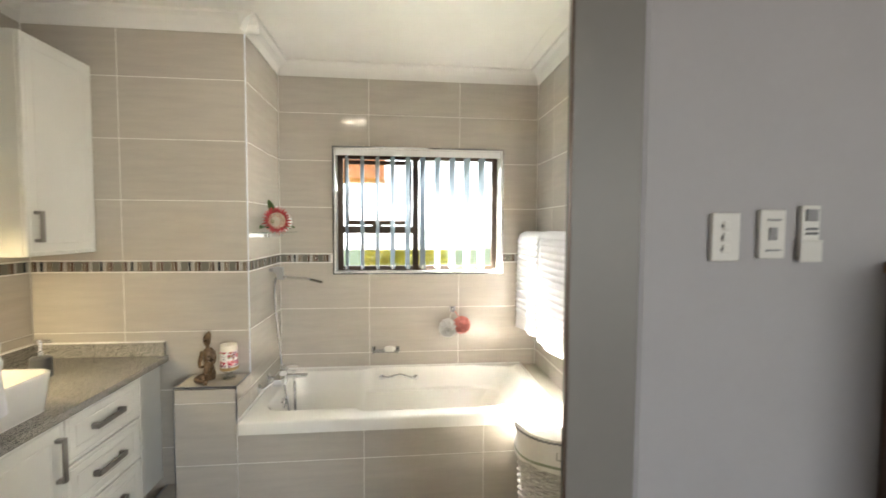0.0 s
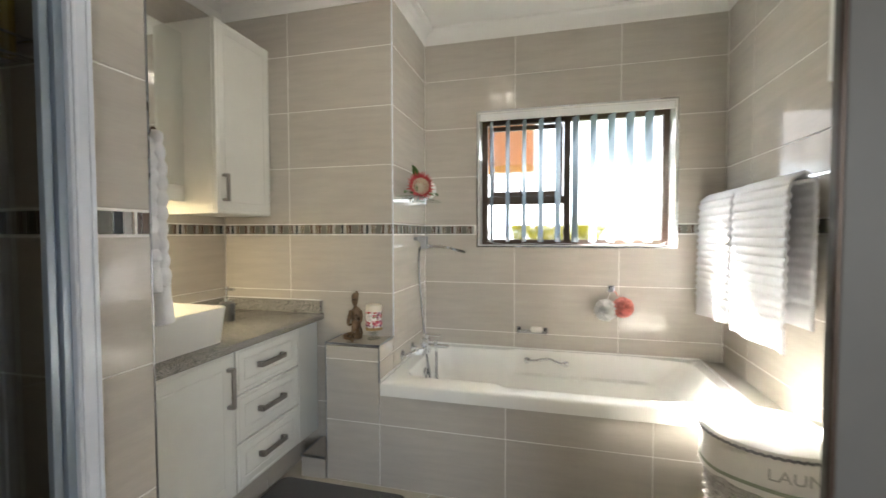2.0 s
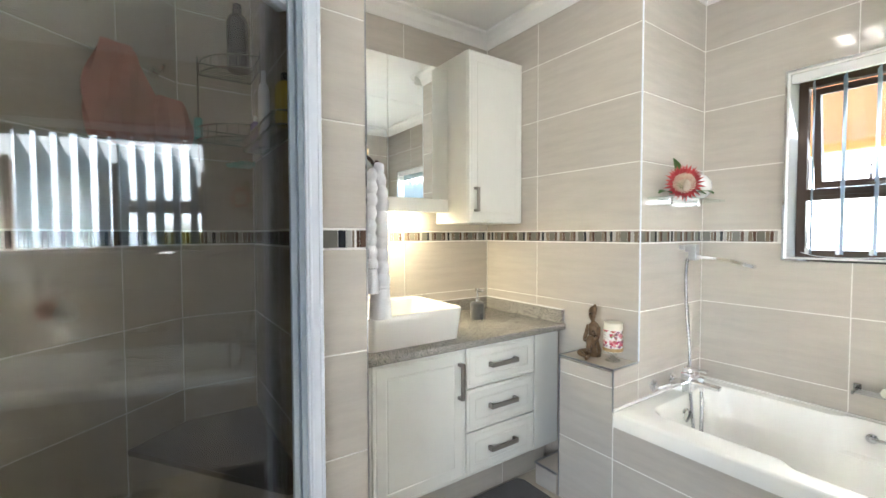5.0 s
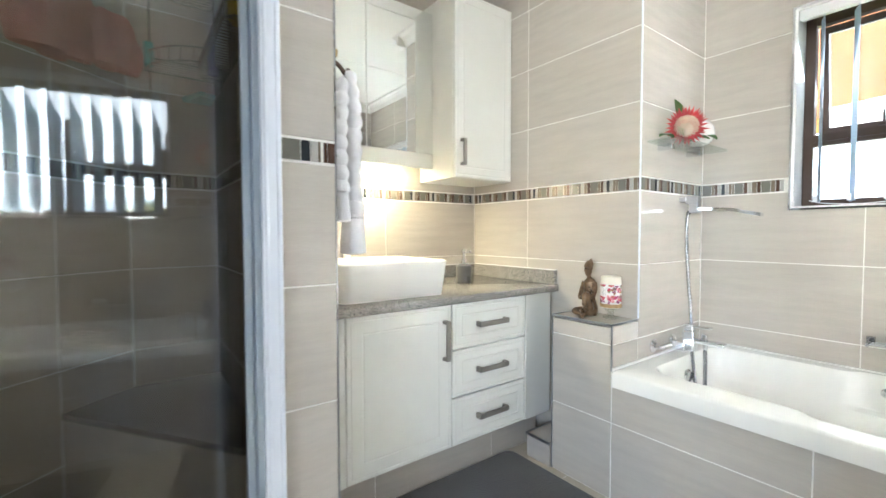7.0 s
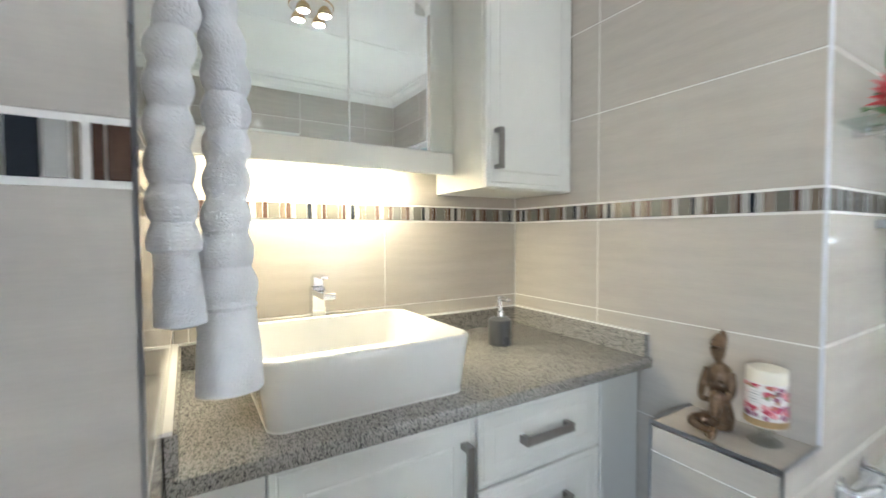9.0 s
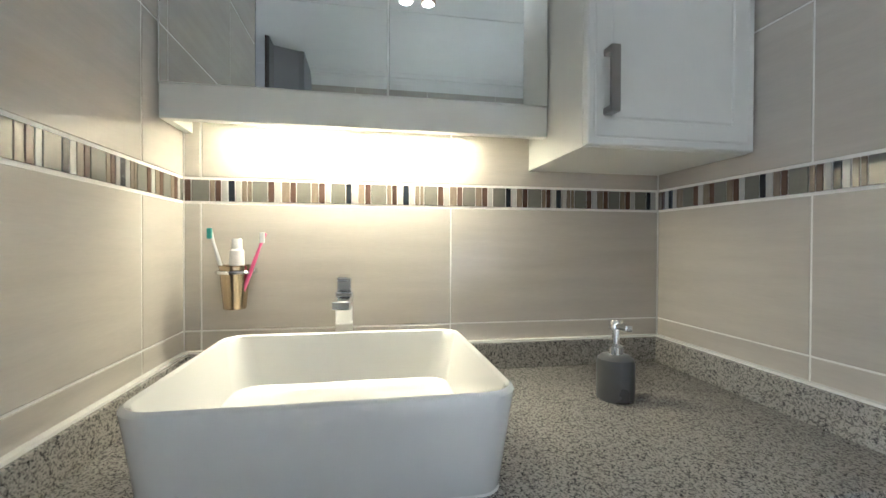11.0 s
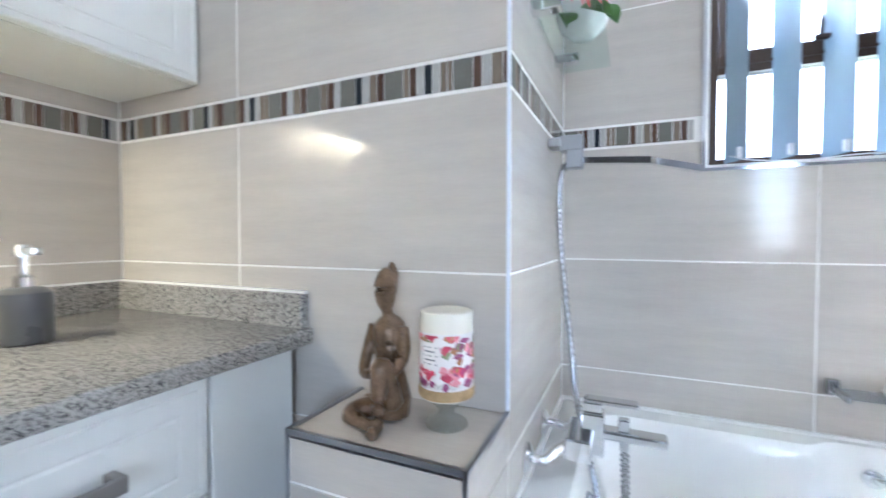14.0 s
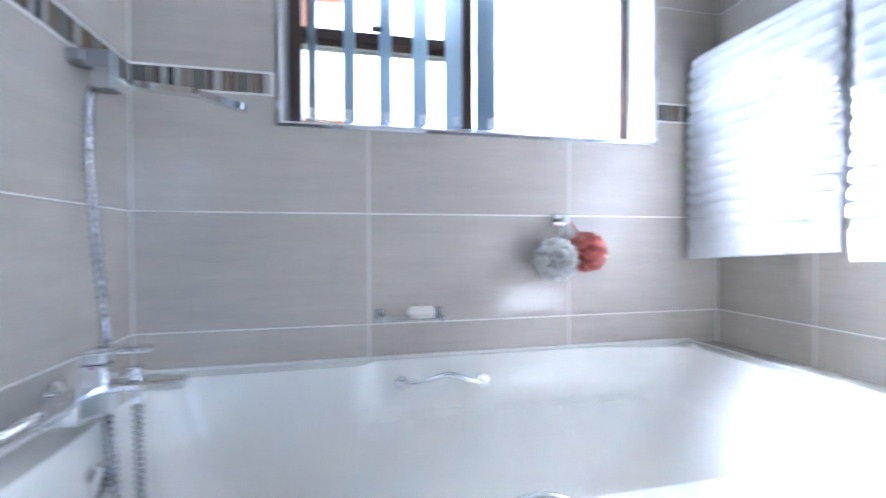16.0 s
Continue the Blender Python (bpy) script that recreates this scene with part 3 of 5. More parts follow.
structure("low_step_trim", boxes((-0.424, -0.288, -0.204, -0.197, 0.100, 0.111), (-0.424, -0.417, -0.197, 0.0, 0.100, 0.111)), TRIM, "chrome trim on the low step", "trim")

# vanity
van = thing("vanity_unit", (-0.7, -0.62, 0), "white vanity cabinet with one door and three drawers", "cabinet")
part("body", boxes((VAN_X, -0.442, NIB_Y + 0.002, -0.032, 0.165, 0.757), (-0.442, -0.424, NIB_Y + 0.004, -1.098, 0.168, 0.755), (-0.442, -0.424, -0.208, -0.034, 0.168, 0.755), bevel=0.0015), WHITE, van)


def panel(bm, x, y0, y1, z0, z1, margin, t=0.018):
    """A foil-wrapped front, facing +x, with a routed groove."""
    def ring(a, dx):
        return [(x + dx, y0 + a, z0 + a), (x + dx, y1 - a, z0 + a), (x + dx, y1 - a, z1 - a), (x + dx, y0 + a, z1 - a)]
    loft([ring(0, -t), ring(0, -0.003), ring(0.003, 0), ring(0.013, 0), ring(0.015, -0.0018), ring(0.017, -0.0018), ring(0.019, 0), ring(margin, 0), ring(margin + 0.003, -0.0018), ring(margin + 0.005, -0.0018), ring(margin + 0.008, 0)], bm)
    return bm


def bar_handle(name, parent, y0, y1, z0, z1, x, out=0.030):
    bm = bmesh.new()
    if (y1 - y0) > (z1 - z0):
        box(bm, x + out - 0.008, x + out, y0, y1, z0, z1, bevel=0.002)
        for a, b in ((y0, y0 + 0.014), (y1 - 0.014, y1)):
            box(bm, x - 0.001, x + out - 0.006, a, b, z0, z1, bevel=0.002)
    else:
        box(bm, x + out - 0.008, x + out, y0, y1, z0, z1, bevel=0.002)
        for a, b in ((z0, z0 + 0.014), (z1 - 0.014, z1)):
            box(bm, x - 0.001, x + out - 0.006, y0, y1, a, b, bevel=0.002)
    part(name, bm, STEEL, parent, "brushed nickel bar handle")


VF = -0.424
door = part("door", panel(bmesh.new(), VF, -1.094, -0.644, 0.170, 0.753, 0.060), WHITE, van)
bar_handle("handle", door, -0.688, -0.668, 0.535, 0.695, VF)
for z0, z1, hz in ((0.567, 0.753, 0.660), (0.371, 0.561, 0.468), (0.170, 0.365, 0.270)):
    dr = part("drawer", panel(bmesh.new(), VF, -0.639, -0.213, z0, z1, 0.045), WHITE, van)
    bar_handle("handle", dr, -0.512, -0.345, hz - 0.011, hz + 0.011, VF)
toe = structure("vanity_plinth", boxes((VAN_X, -0.510, NIB_Y, -0.034, -0.05, 0.164)), GROUT, "tiled plinth under the vanity", "plinth")
counter = thing("worktop", (-0.7, -0.62, 0.757), "speckled grey granite worktop with upstands", "worktop")
part("slab", boxes((VAN_X, -0.398, NIB_Y + 0.001, -0.001, 0.757, 0.790), bevel=0.006), GRANITE, counter, smooth=True)
part("upstand", boxes((VAN_X, VAN_X + 0.022, NIB_Y + 0.001, -0.001, 0.7895, 0.858), bevel=0.002), GRANITE, counter)
part("upstand", boxes((VAN_X + 0.022, -0.412, -0.022, -0.001, 0.7895, 0.858), bevel=0.002), GRANITE, counter)
part("upstand", boxes((VAN_X + 0.022, -0.412, NIB_Y + 0.001, NIB_Y + 0.020, 0.7895, 0.858), bevel=0.002), GRANITE, counter)
structure("worktop_sealant", boxes((VAN_X, VAN_X + 0.014, NIB_Y, 0, 0.857, 0.863), (VAN_X, -0.412, -0.013, 0, 0.857, 0.863), (VAN_X, -0.412, NIB_Y, NIB_Y + 0.013, 0.857, 0.863)), CERAMIC, "white sealant bead on the upstand", "sealant")

# vessel basin
basin = thing("washbasin", (-0.665, -0.865, 0.79), "white rectangular ceramic vessel washbasin on the worktop", "washbasin")


def rr(x0, x1, y0, y1, r, z):
    return [(x, y, z) for x, y in round_rect(x0, x1, y0, y1, r, 8)]


a0, a1, c0, c1 = -0.868, -0.452, -1.102, -0.622
part("bowl", loft([rr(a0 + 0.022, a1 - 0.022, c0 + 0.022, c1 - 0.022, 0.03, 0.790), rr(a0 + 0.018, a1 - 0.018, c0 + 0.018, c1 - 0.018, 0.034, 0.797), rr(a0 + 0.004, a1 - 0.004, c0 + 0.004, c1 - 0.004, 0.045, 0.900), rr(a0, a1, c0, c1, 0.048, 0.925), rr(a0 + 0.002, a1 - 0.002, c0 + 0.002, c1 - 0.002, 0.047, 0.929), rr(a0 + 0.006, a1 - 0.006, c0 + 0.006, c1 - 0.006, 0.044, 0.931),
                     rr(a0 + 0.011, a1 - 0.011, c0 + 0.011, c1 - 0.011, 0.040, 0.928), rr(a0 + 0.017, a1 - 0.017, c0 + 0.017, c1 - 0.017, 0.038, 0.910), rr(a0 + 0.035, a1 - 0.035, c0 + 0.035, c1 - 0.035, 0.045, 0.835), rr(a0 + 0.06, a1 - 0.06, c0 + 0.06, c1 - 0.06, 0.05, 0.818)], cap0=True), CERAMIC, basin, smooth=True)
part("waste", lathe([(0.03, 0.818), (0.03, 0.823), (0.02, 0.826)], (-0.665, -0.865, 0), 20), CHROME, basin, "chrome waste", smooth=True)
structure("basin_sealant", loft([rr(a0 + 0.018, a1 - 0.018, c0 + 0.018, c1 - 0.018, 0.034, 0.7905), rr(a0 + 0.021, a1 - 0.021, c0 + 0.021, c1 - 0.021, 0.032, 0.795)]), CERAMIC, "white sealant line under the basin", "sealant")
tap = thing("basin_tap", (-0.935, -0.87, 0.79), "tall square chrome basin mixer tap on the worktop", "tap")
part("body", boxes((-0.955, -0.915, -0.890, -0.850, 0.790, 1.010), bevel=0.004), CHROME, tap)
part("spout", boxes((-0.955, -0.800, -0.888, -0.852, 0.985, 1.003), bevel=0.003), CHROME, tap)
part("lever", boxes((-0.952, -0.918, -0.886, -0.854, 1.010, 1.040), (-0.952, -0.850, -0.882, -0.858, 1.038, 1.047), bevel=0.003), CHROME, tap)

# mirror cabinet and tall wall cabinet
MX = -0.900
mc = thing("mirror_cabinet", (-0.97, -0.81, 1.375), "white wall cabinet with two mirrored doors and light below", "mirror cabinet")
part("body", boxes((VAN_X, MX - 0.004, NIB_Y + 0.002, -0.394, 1.447, 2.165)), WHITE, mc)
part("valance", boxes((MX - 0.030, MX - 0.006, NIB_Y + 0.002, -0.394, 1.375, 1.4465), (VAN_X, MX - 0.030, NIB_Y + 0.002, NIB_Y + 0.02, 1.375, 1.4465), bevel=0.001), WHITE, mc)
for y0, y1 in ((NIB_Y + 0.006, -0.776), (-0.772, -0.396)):
    d = part("door", boxes((MX - 0.004, MX, y0, y1, 1.448, 2.163), bevel=0.001), MIRROR, mc, "mirror-faced door")
    part("door_edge", boxes((MX - 0.016, MX - 0.0045, y0 + 0.001, y1 - 0.001, 1.4475, 1.4495)), CHROME, d)
part("puck_lamp", lathe([(0.035, 1.388), (0.035, 1.396), (0.030, 1.400)], (-0.965, -1.03, 0), 20), glow("warm_lamp_face", (1.0, 0.86, 0.6), 0.8), mc, "small warm puck light")
tc = thing("wall_cabinet", (-0.87, -0.2, 1.315), "tall white wall cabinet with a nickel handle", "cabinet")
part("body", boxes((VAN_X, -0.741, -0.391, -0.003, 1.315, 2.222), bevel=0.001), WHITE, tc)
door = part("door", panel(bmesh.new(), -0.722, -0.390, -0.004, 1.317, 2.220, 0.050), WHITE, tc)
bar_handle("handle", door, -0.357, -0.337, 1.375, 1.505, -0.722)

# mats
for (x0, x1, y0, y1), lab in (((-0.49, 0.16, -1.10, -0.245), "charcoal plush bath mat on the tiled floor"), ((0.42, 1.15, -0.90, -0.30), "charcoal plush mat beside the bath")):
    bm = loft([rr(x0 + 0.004, x1 - 0.004, y0 + 0.004, y1 - 0.004, 0.04, 0.0), rr(x0, x1, y0, y1, 0.04, 0.006), rr(x0 + 0.002, x1 - 0.002, y0 + 0.002, y1 - 0.002, 0.04, 0.014), rr(x0 + 0.012, x1 - 0.012, y0 + 0.012, y1 - 0.012, 0.035, 0.018)])
    tagged(part("bath_mat", bm, MATTE_MAT, smooth=True), lab, "bath mat", "bath mats")


def noise_at(x, y, z, s):
    return noise.noise(Vector((x, y, z)) * s)


def fabric(name, color, through_part):
    """Thin cloth that lets some light through."""
    m = mat(name, color, 0.85, vary=0.03, bump=0.15, bump_scale=300)
    nt = m.node_tree
    tl, mx = nt.nodes.new("ShaderNodeBsdfTranslucent"), nt.nodes.new("ShaderNodeMixShader")
    tl.inputs[0].default_value = (*color, 1)
    mx.inputs[0].default_value = through_part
    nt.links.new(nt.nodes["Principled BSDF"].outputs[0], mx.inputs[1])
    nt.links.new(tl.outputs[0], mx.inputs[2])
    nt.links.new(mx.outputs[0], nt.nodes["Material Output"].inputs["Surface"])
    return m


# vertical blind in the window
BLIND = fabric("blue_white_vane", (0.38, 0.46, 0.53), 0.07)
blind = thing("vertical_blind", (0.9, 0.63, WZ0), "open vertical blind with pale blue-white fabric vanes", "blind")
part("head_rail", boxes((WX0 + 0.010, WX1 - 0.010, 0.588, 0.632, 1.926, 1.956), (WX0 + 0.010, WX1 - 0.010, 0.584, 0.590, 1.918, 1.958), bevel=0.002), RAIL_W, blind)
for i in range(10):
    vx = 0.420 + 0.1015 * i
    tilt = 18.0 + 2.5 * noise_at(i, 0, 0, 0.7)
    dx, dy = -math.sin(radians(tilt)), math.cos(radians(tilt))
    bm = bmesh.new()
    grid = []
    for k in range(5):
        u = (k / 4 - 0.5) * 0.100
        bow = 0.002 * math.cos(math.pi * k / 4 - math.pi / 2)
        grid.append((vx + dx * u + dy * bow, 0.640 + dy * u - dx * bow))
    ring = grid + [(x + dy * 0.0008, y - dx * 0.0008) for x, y in reversed(grid)]
    top = [(vx + (x - vx) * 0.92, 0.630 + (y - 0.640) * 0.92, 1.924) for x, y in ring]
    loft([[(x + 0.004 * noise_at(i, 3, 0, 0.9), y, 1.166) for x, y in ring], [(x, y, 1.185) for x, y in ring], [(x, y, 1.60) for x, y in ring], [(x, y, 1.880) for x, y in ring], top], bm)
    v = part("vane", bm, BLIND, blind, smooth=True)
    part("bottom_weight", boxes((vx - 0.006, vx + 0.006, 0.585, 0.600, 1.166, 1.192), bevel=0.002), RAIL_W, v)
bm = tube(smooth_path([(0.40, 0.594, 1.172)] + [(0.40 + 0.1035 * (i + 0.5), 0.594, 1.152 if i % 2 else 1.158) for i in range(10)] + [(1.43, 0.594, 1.172)], 3), 0.0016, 6)
part("link_chain", bm, RAIL_W, blind)
chain = bmesh.new()
for i in range(40):
    bmesh.ops.create_icosphere(chain, subdivisions=1, radius=0.0035, matrix=Matrix.Translation((WX1 - 0.018, 0.592, 1.92 - 0.013 * i)))
part("pull_chain", chain, RAIL_W, blind, "white bead pull chain")

# towel rail and two ribbed towels on the right wall
rail = thing("towel_rail", (1.66, 0.0, 1.40), "chrome towel rail on the tiled wall", "towel rail")
part("bar", boxes((1.612, 1.628, -0.70, 0.545, 1.398, 1.410), bevel=0.002), CHROME, rail)
for y in (-0.68, 0.53):
    part("bracket", boxes((1.618, RIGHT_X, y - 0.012, y + 0.012, 1.394, 1.414), (RIGHT_X - 0.008, RIGHT_X, y - 0.025, y + 0.025, 1.380, 1.428), bevel=0.002), CHROME, rail)


def draped(y0, y1, z_top, z_bot, slope, seed, label):
    """A thick ribbed towel folded over the bar, its lower edge hanging unevenly."""
    bm = bmesh.new()
    nu, nv = 22, 90
    xf, xb = 1.585, 1.655
    verts = []
    for idx, (side, t) in enumerate([(0, 1 - k / (nv - 1)) for k in range(nv)] + [(1, k / (nv - 1)) for k in range(1, nv)]):
        line = []
        for j in range(nu + 1):
            s = j / nu
            y = y0 + (y1 - y0) * s + 0.012 * noise_at(t * 2, s, seed, 1.5) * t
            drop = (z_top - z_bot + slope * s) * (1.0 if side == 0 else 0.86)
            z = z_top - drop * t
            rib = 0.0105 * abs(math.sin(math.pi * drop * t / 0.036)) if t < 0.86 else 0.0015
            fold = 0.010 * t * math.sin(9 * s + seed) + 0.012 * t * noise_at(s * 3, t, seed, 1.3)
            near_top = max(0.0, 1 - t / 0.05)
            x = (xf - rib - fold - 0.012 * t) if side == 0 else (xb + 0.3 * rib)
            x = x * (1 - near_top) + (1.62 + (-0.022 if side == 0 else 0.022) * (1 - near_top)) * near_top
            z += 0.010 * near_top
            line.append(bm.verts.new((x, y, z)))
        verts.append(line)
    for a, b in zip(verts, verts[1:]):
        for j in range(nu):
            bm.faces.new((a[j], a[j + 1], b[j + 1], b[j]))
    ob = part("towel", bm, TERRY, smooth=True)
    so = ob.modifiers.new("thick", "SOLIDIFY")
    so.thickness, so.offset = 0.008, 0.0
    return tagged(ob, label, "towel", "towels on the rail")


draped(0.545, 0.125, 1.412, 0.775, -0.03, 1.0, "white ribbed bath towel folded over the chrome rail")
draped(0.100, -0.350, 1.416, 0.785, -0.01, 4.0, "white ribbed bath towel hanging crookedly over the rail")

# hook and the towel hanging from it in the basin alcove
hook = thing("towel_hook", (-0.185, NIB_Y, 1.47), "gold and dark metal wall hook on the partition", "hook")
part("plate", boxes((-0.255, -0.135, NIB_Y, NIB_Y + 0.012, 1.492, 1.512), bevel=0.004), GOLD, hook)
part("peg", tube(smooth_path([(-0.185, NIB_Y + 0.008, 1.502), (-0.185, NIB_Y + 0.035, 1.490), (-0.185, NIB_Y + 0.055, 1.470), (-0.185, NIB_Y + 0.062, 1.486)], 5), 0.006), BROWN, hook, smooth=True)
bm = bmesh.new()
for sx, sy, zb, zt, seed, r0 in ((-0.168, -1.216, 1.070, 1.462, 2, 0.0188), (-0.202, -1.166, 0.980, 1.480, 7, 0.022)):
    loops = []
    nz = 110
    for k in range(nz + 1):
        t = k / nz
        z = zt - (zt - zb) * t
        band = 0.0 if t < 0.80 else 1.0
        r = r0 * (0.50 + 0.50 * min(1.0, t / 0.22)) * (1.0 + (0.75 if sx < -0.19 else 0.30) * max(0.0, (t - 0.55) / 0.45)) * (0.55 if k in (0, nz) else 1.0)
        rib = (0.0060 * abs(math.sin(math.pi * (z + 0.01 * seed) / 0.040)) if not band else 0.0008 * math.sin(z * 900) if t < 0.88 else 0.001)
        lp = []
        for a in range(28):
            an = 2 * math.pi * a / 28
            wob = 1 + 0.10 * noise_at(math.cos(an), math.sin(an), z * 6 + seed, 1.4)
            rr_ = r * wob + rib
            lp.append((sx + (0.020 * (1 - min(1, t / 0.25)) * (1 if sx < -0.19 else -1)) + 0.9 * rr_ * math.cos(an), sy + 0.004 * math.sin(5 * t + seed) + 0.95 * rr_ * math.sin(an) + (0.002 if sy < -1.2 else 0.004) * t - (0.016 if sy > -1.2 else -0.016) * (1 - min(1, t / 0.25)), z))
        loops.append(lp)
    loft(loops, bm)
tagged(part("hand_towel", bm, TERRY, smooth=True), "white ribbed hand towel bunched over the wall hook", "towel")

# tumbler with toothbrushes on the wall behind the basin
cup = thing("toothbrush_holder", (-0.975, -1.115, 1.06), "bronze metal tumbler in a wall ring with toothbrushes", "toothbrush holder")
part("tumbler", lathe([(0.022, 0.968), (0.024, 0.970), (0.033, 1.066), (0.035, 1.068), (0.032, 1.067), (0.024, 0.985)], (-0.972, -1.115, 0), 24), CUP_METAL, cup, smooth=True)
bm = tube([(-0.972 + 0.037 * math.cos(a * math.pi / 8), -1.115 + 0.037 * math.sin(a * math.pi / 8), 1.052) for a in range(17)], 0.004, 6)
box(bm, VAN_X, -1.005, -1.150, -1.080, 1.046, 1.058, bevel=0.002)
part("ring", bm, CHROME, cup)
for dx, dy, ang, mt, hd, L in ((-0.005, -0.012, 14, BOTTLE_W, TEAL, 0.165), (0.010, 0.014, -20, PINK_P, PINK_P, 0.160)):
    a = radians(ang)
    p0 = Vector((-0.972 + dx, -1.115 + dy, 0.99))
    way = Vector((0.05, -math.sin(a), math.cos(a)))
    tb = part("toothbrush", tube([p0, p0 + way * L * 0.55, p0 + way * L * 0.8, p0 + way * L], 0.004, 8, radii=[0.004, 0.0045, 0.003, 0.005]), mt, cup, "toothbrush handle", smooth=True)
    hb = p0 + way * L * 0.93
    part("bristles", boxes((hb.x + 0.004, hb.x + 0.014, hb.y - 0.005, hb.y + 0.005, hb.z - 0.012, hb.z + 0.012), bevel=0.002), BOTTLE_W if mt is PINK_P else hd, tb)
part("toothpaste_tube", lathe([(0.012, 0.99), (0.016, 1.07), (0.015, 1.100), (0.011, 1.104), (0.011, 1.125), (0.009, 1.128)], (-0.978, -1.112, 0), 16), BOTTLE_W, cup, "white toothpaste tube", smooth=True)

# soap dispenser
disp = thing("soap_dispenser", (-0.765, -0.298, 0.79), "dark grey soap dispenser with chrome pump", "soap dispenser")
part("body", lathe([(0.036, 0.790), (0.0385, 0.793), (0.039, 0.866), (0.037, 0.876), (0.028, 0.883), (0.014, 0.886)], (-0.765, -0.298, 0), 32), DISP, disp, smooth=True)
bm = lathe([(0.0145, 0.8845), (0.016, 0.886), (0.016, 0.902), (0.011, 0.905), (0.008, 0.907), (0.008, 0.936), (0.014, 0.937), (0.014, 0.954), (0.012, 0.957)], (-0.765, -0.298, 0), 20)
box(bm, -0.765, -0.718, -0.306, -0.290, 0.940, 0.953, bevel=0.002)
part("pump", bm, CHROME, disp, "chrome pump", smooth=True)

# seated figurine on the tiled ledge: one plain carved mesh
bm = bmesh.new()
fx, fy, fz = -0.165, -0.105, 0.688


def limb(pts, radii):
    tube(smooth_path([(fx + 0.72 * a, fy + 0.85 * b, fz + 0.97 * c) for a, b, c in pts], 4), 0.01, 12, bm, [0.82 * r for r in np.interp(np.linspace(0, len(radii) - 1, 4 * (len(radii) - 1) + 1), range(len(radii)), radii)])


limb([(0, 0.02, 0.0), (0, 0.02, 0.03), (0.002, 0.012, 0.075), (0.003, 0.012, 0.115), (0, 0.01, 0.150), (0, 0.006, 0.166), (0, 0.002, 0.178)], [0.034, 0.038, 0.027, 0.033, 0.030, 0.012, 0.010])
limb([(0, 0.002, 0.174), (0, -0.002, 0.190), (0, -0.004, 0.212), (0, 0.002, 0.232), (0, 0.008, 0.240)], [0.011, 0.019, 0.022, 0.016, 0.006])
limb([(0.0, -0.002, 0.186), (0.001, 0.002, 0.208), (0.004, 0.012, 0.232), (0.004, 0.016, 0.250)], [0.015, 0.020, 0.015, 0.004])
limb([(0.020, -0.006, 0.028), (0.024, -0.036, 0.085), (0.022, -0.050, 0.095), (0.020, -0.054, 0.050), (0.020, -0.058, 0.012), (0.026, -0.085, 0.007)], [0.020, 0.019, 0.018, 0.014, 0.011, 0.010])
limb([(-0.022, -0.006, 0.022), (-0.045, -0.040, 0.022), (-0.040, -0.060, 0.020), (-0.012, -0.062, 0.015), (0.008, -0.066, 0.012)], [0.020, 0.018, 0.016, 0.012, 0.009])
limb([(0.034, 0.008, 0.148), (0.046, -0.004, 0.110), (0.040, -0.028, 0.088), (0.014, -0.044, 0.092)], [0.013, 0.012, 0.010, 0.008])
limb([(-0.034, 0.008, 0.148), (-0.048, 0.000, 0.105), (-0.036, -0.026, 0.078), (0.006, -0.044, 0.084)], [0.013, 0.012, 0.010, 0.008])
limb([(-0.056, -0.018, 0.004), (-0.050, 0.010, 0.018), (-0.030, 0.020, 0.014)], [0.014, 0.018, 0.012])
fig = part("figurine", bm, CARVED, smooth=True)
rm = fig.modifiers.new("remesh", "REMESH")
rm.mode, rm.voxel_size, rm.use_smooth_shade = "VOXEL", 0.0022, True
tagged(fig, "bronze-brown carved seated figurine on the tiled ledge", "figurine")

# candle in a printed jar on a glass foot
candle = thing("candle", (-0.072, -0.085, 0.688), "cream candle with floral wrap in a footed glass", "candle")
cx_, cy_ = -0.072, -0.085
part("wax", lathe([(0.039, 0.734), (0.0398, 0.838), (0.039, 0.860), (0.035, 0.862), (0.020, 0.858)], (cx_, cy_, 0), 32), WAX, candle, smooth=True)
part("glass_foot", lathe([(0.031, 0.688), (0.032, 0.690), (0.030, 0.694), (0.012, 0.700), (0.011, 0.712), (0.022, 0.722), (0.038, 0.738), (0.0415, 0.760), (0.040, 0.762), (0.036, 0.742), (0.01, 0.727)], (cx_, cy_, 0), 32), CLEAR, candle, "clear glass foot", smooth=True)
wrap = part("wrap", lathe([(0.0402, 0.746), (0.0405, 0.748), (0.0405, 0.830), (0.0402, 0.832)], (cx_, cy_, 0), 32), LABEL, candle, "floral printed paper wrap", smooth=True)
rnd = random.Random(5)
for mt, cnt in ((PINK_PRINT, 30), (AMBER_PRINT, 22), (ROSE, 40), (LEAF_PRINT, 18), (PLUM, 36)):
    for _ in range(cnt):
        bm = bmesh.new()
        a, z = rnd.uniform(0, 2 * math.pi), rnd.choice([rnd.uniform(0.757, 0.785), rnd.uniform(0.80, 0.833), rnd.uniform(0.757, 0.833)])
        rx, rz = rnd.uniform(0.0045, 0.0100), rnd.uniform(0.004, 0.0085)
        fan = []
        for q in range(9):
            w = 1 + 0.25 * math.sin(3 * q)
            aa = a + rx * w * math.cos(2 * math.pi * q / 9) / 0.0385
            fan.append(bm.verts.new((cx_ + 0.0409 * math.cos(aa), cy_ + 0.0409 * math.sin(aa), min(0.830, max(0.748, z + rz * w * math.sin(2 * math.pi * q / 9))))))
        bm.faces.new(fan)
        part("print", bm, mt, wrap)
bm = bmesh.new()
arc = [radians(-124 + 5.5 * j) for j in range(9)]
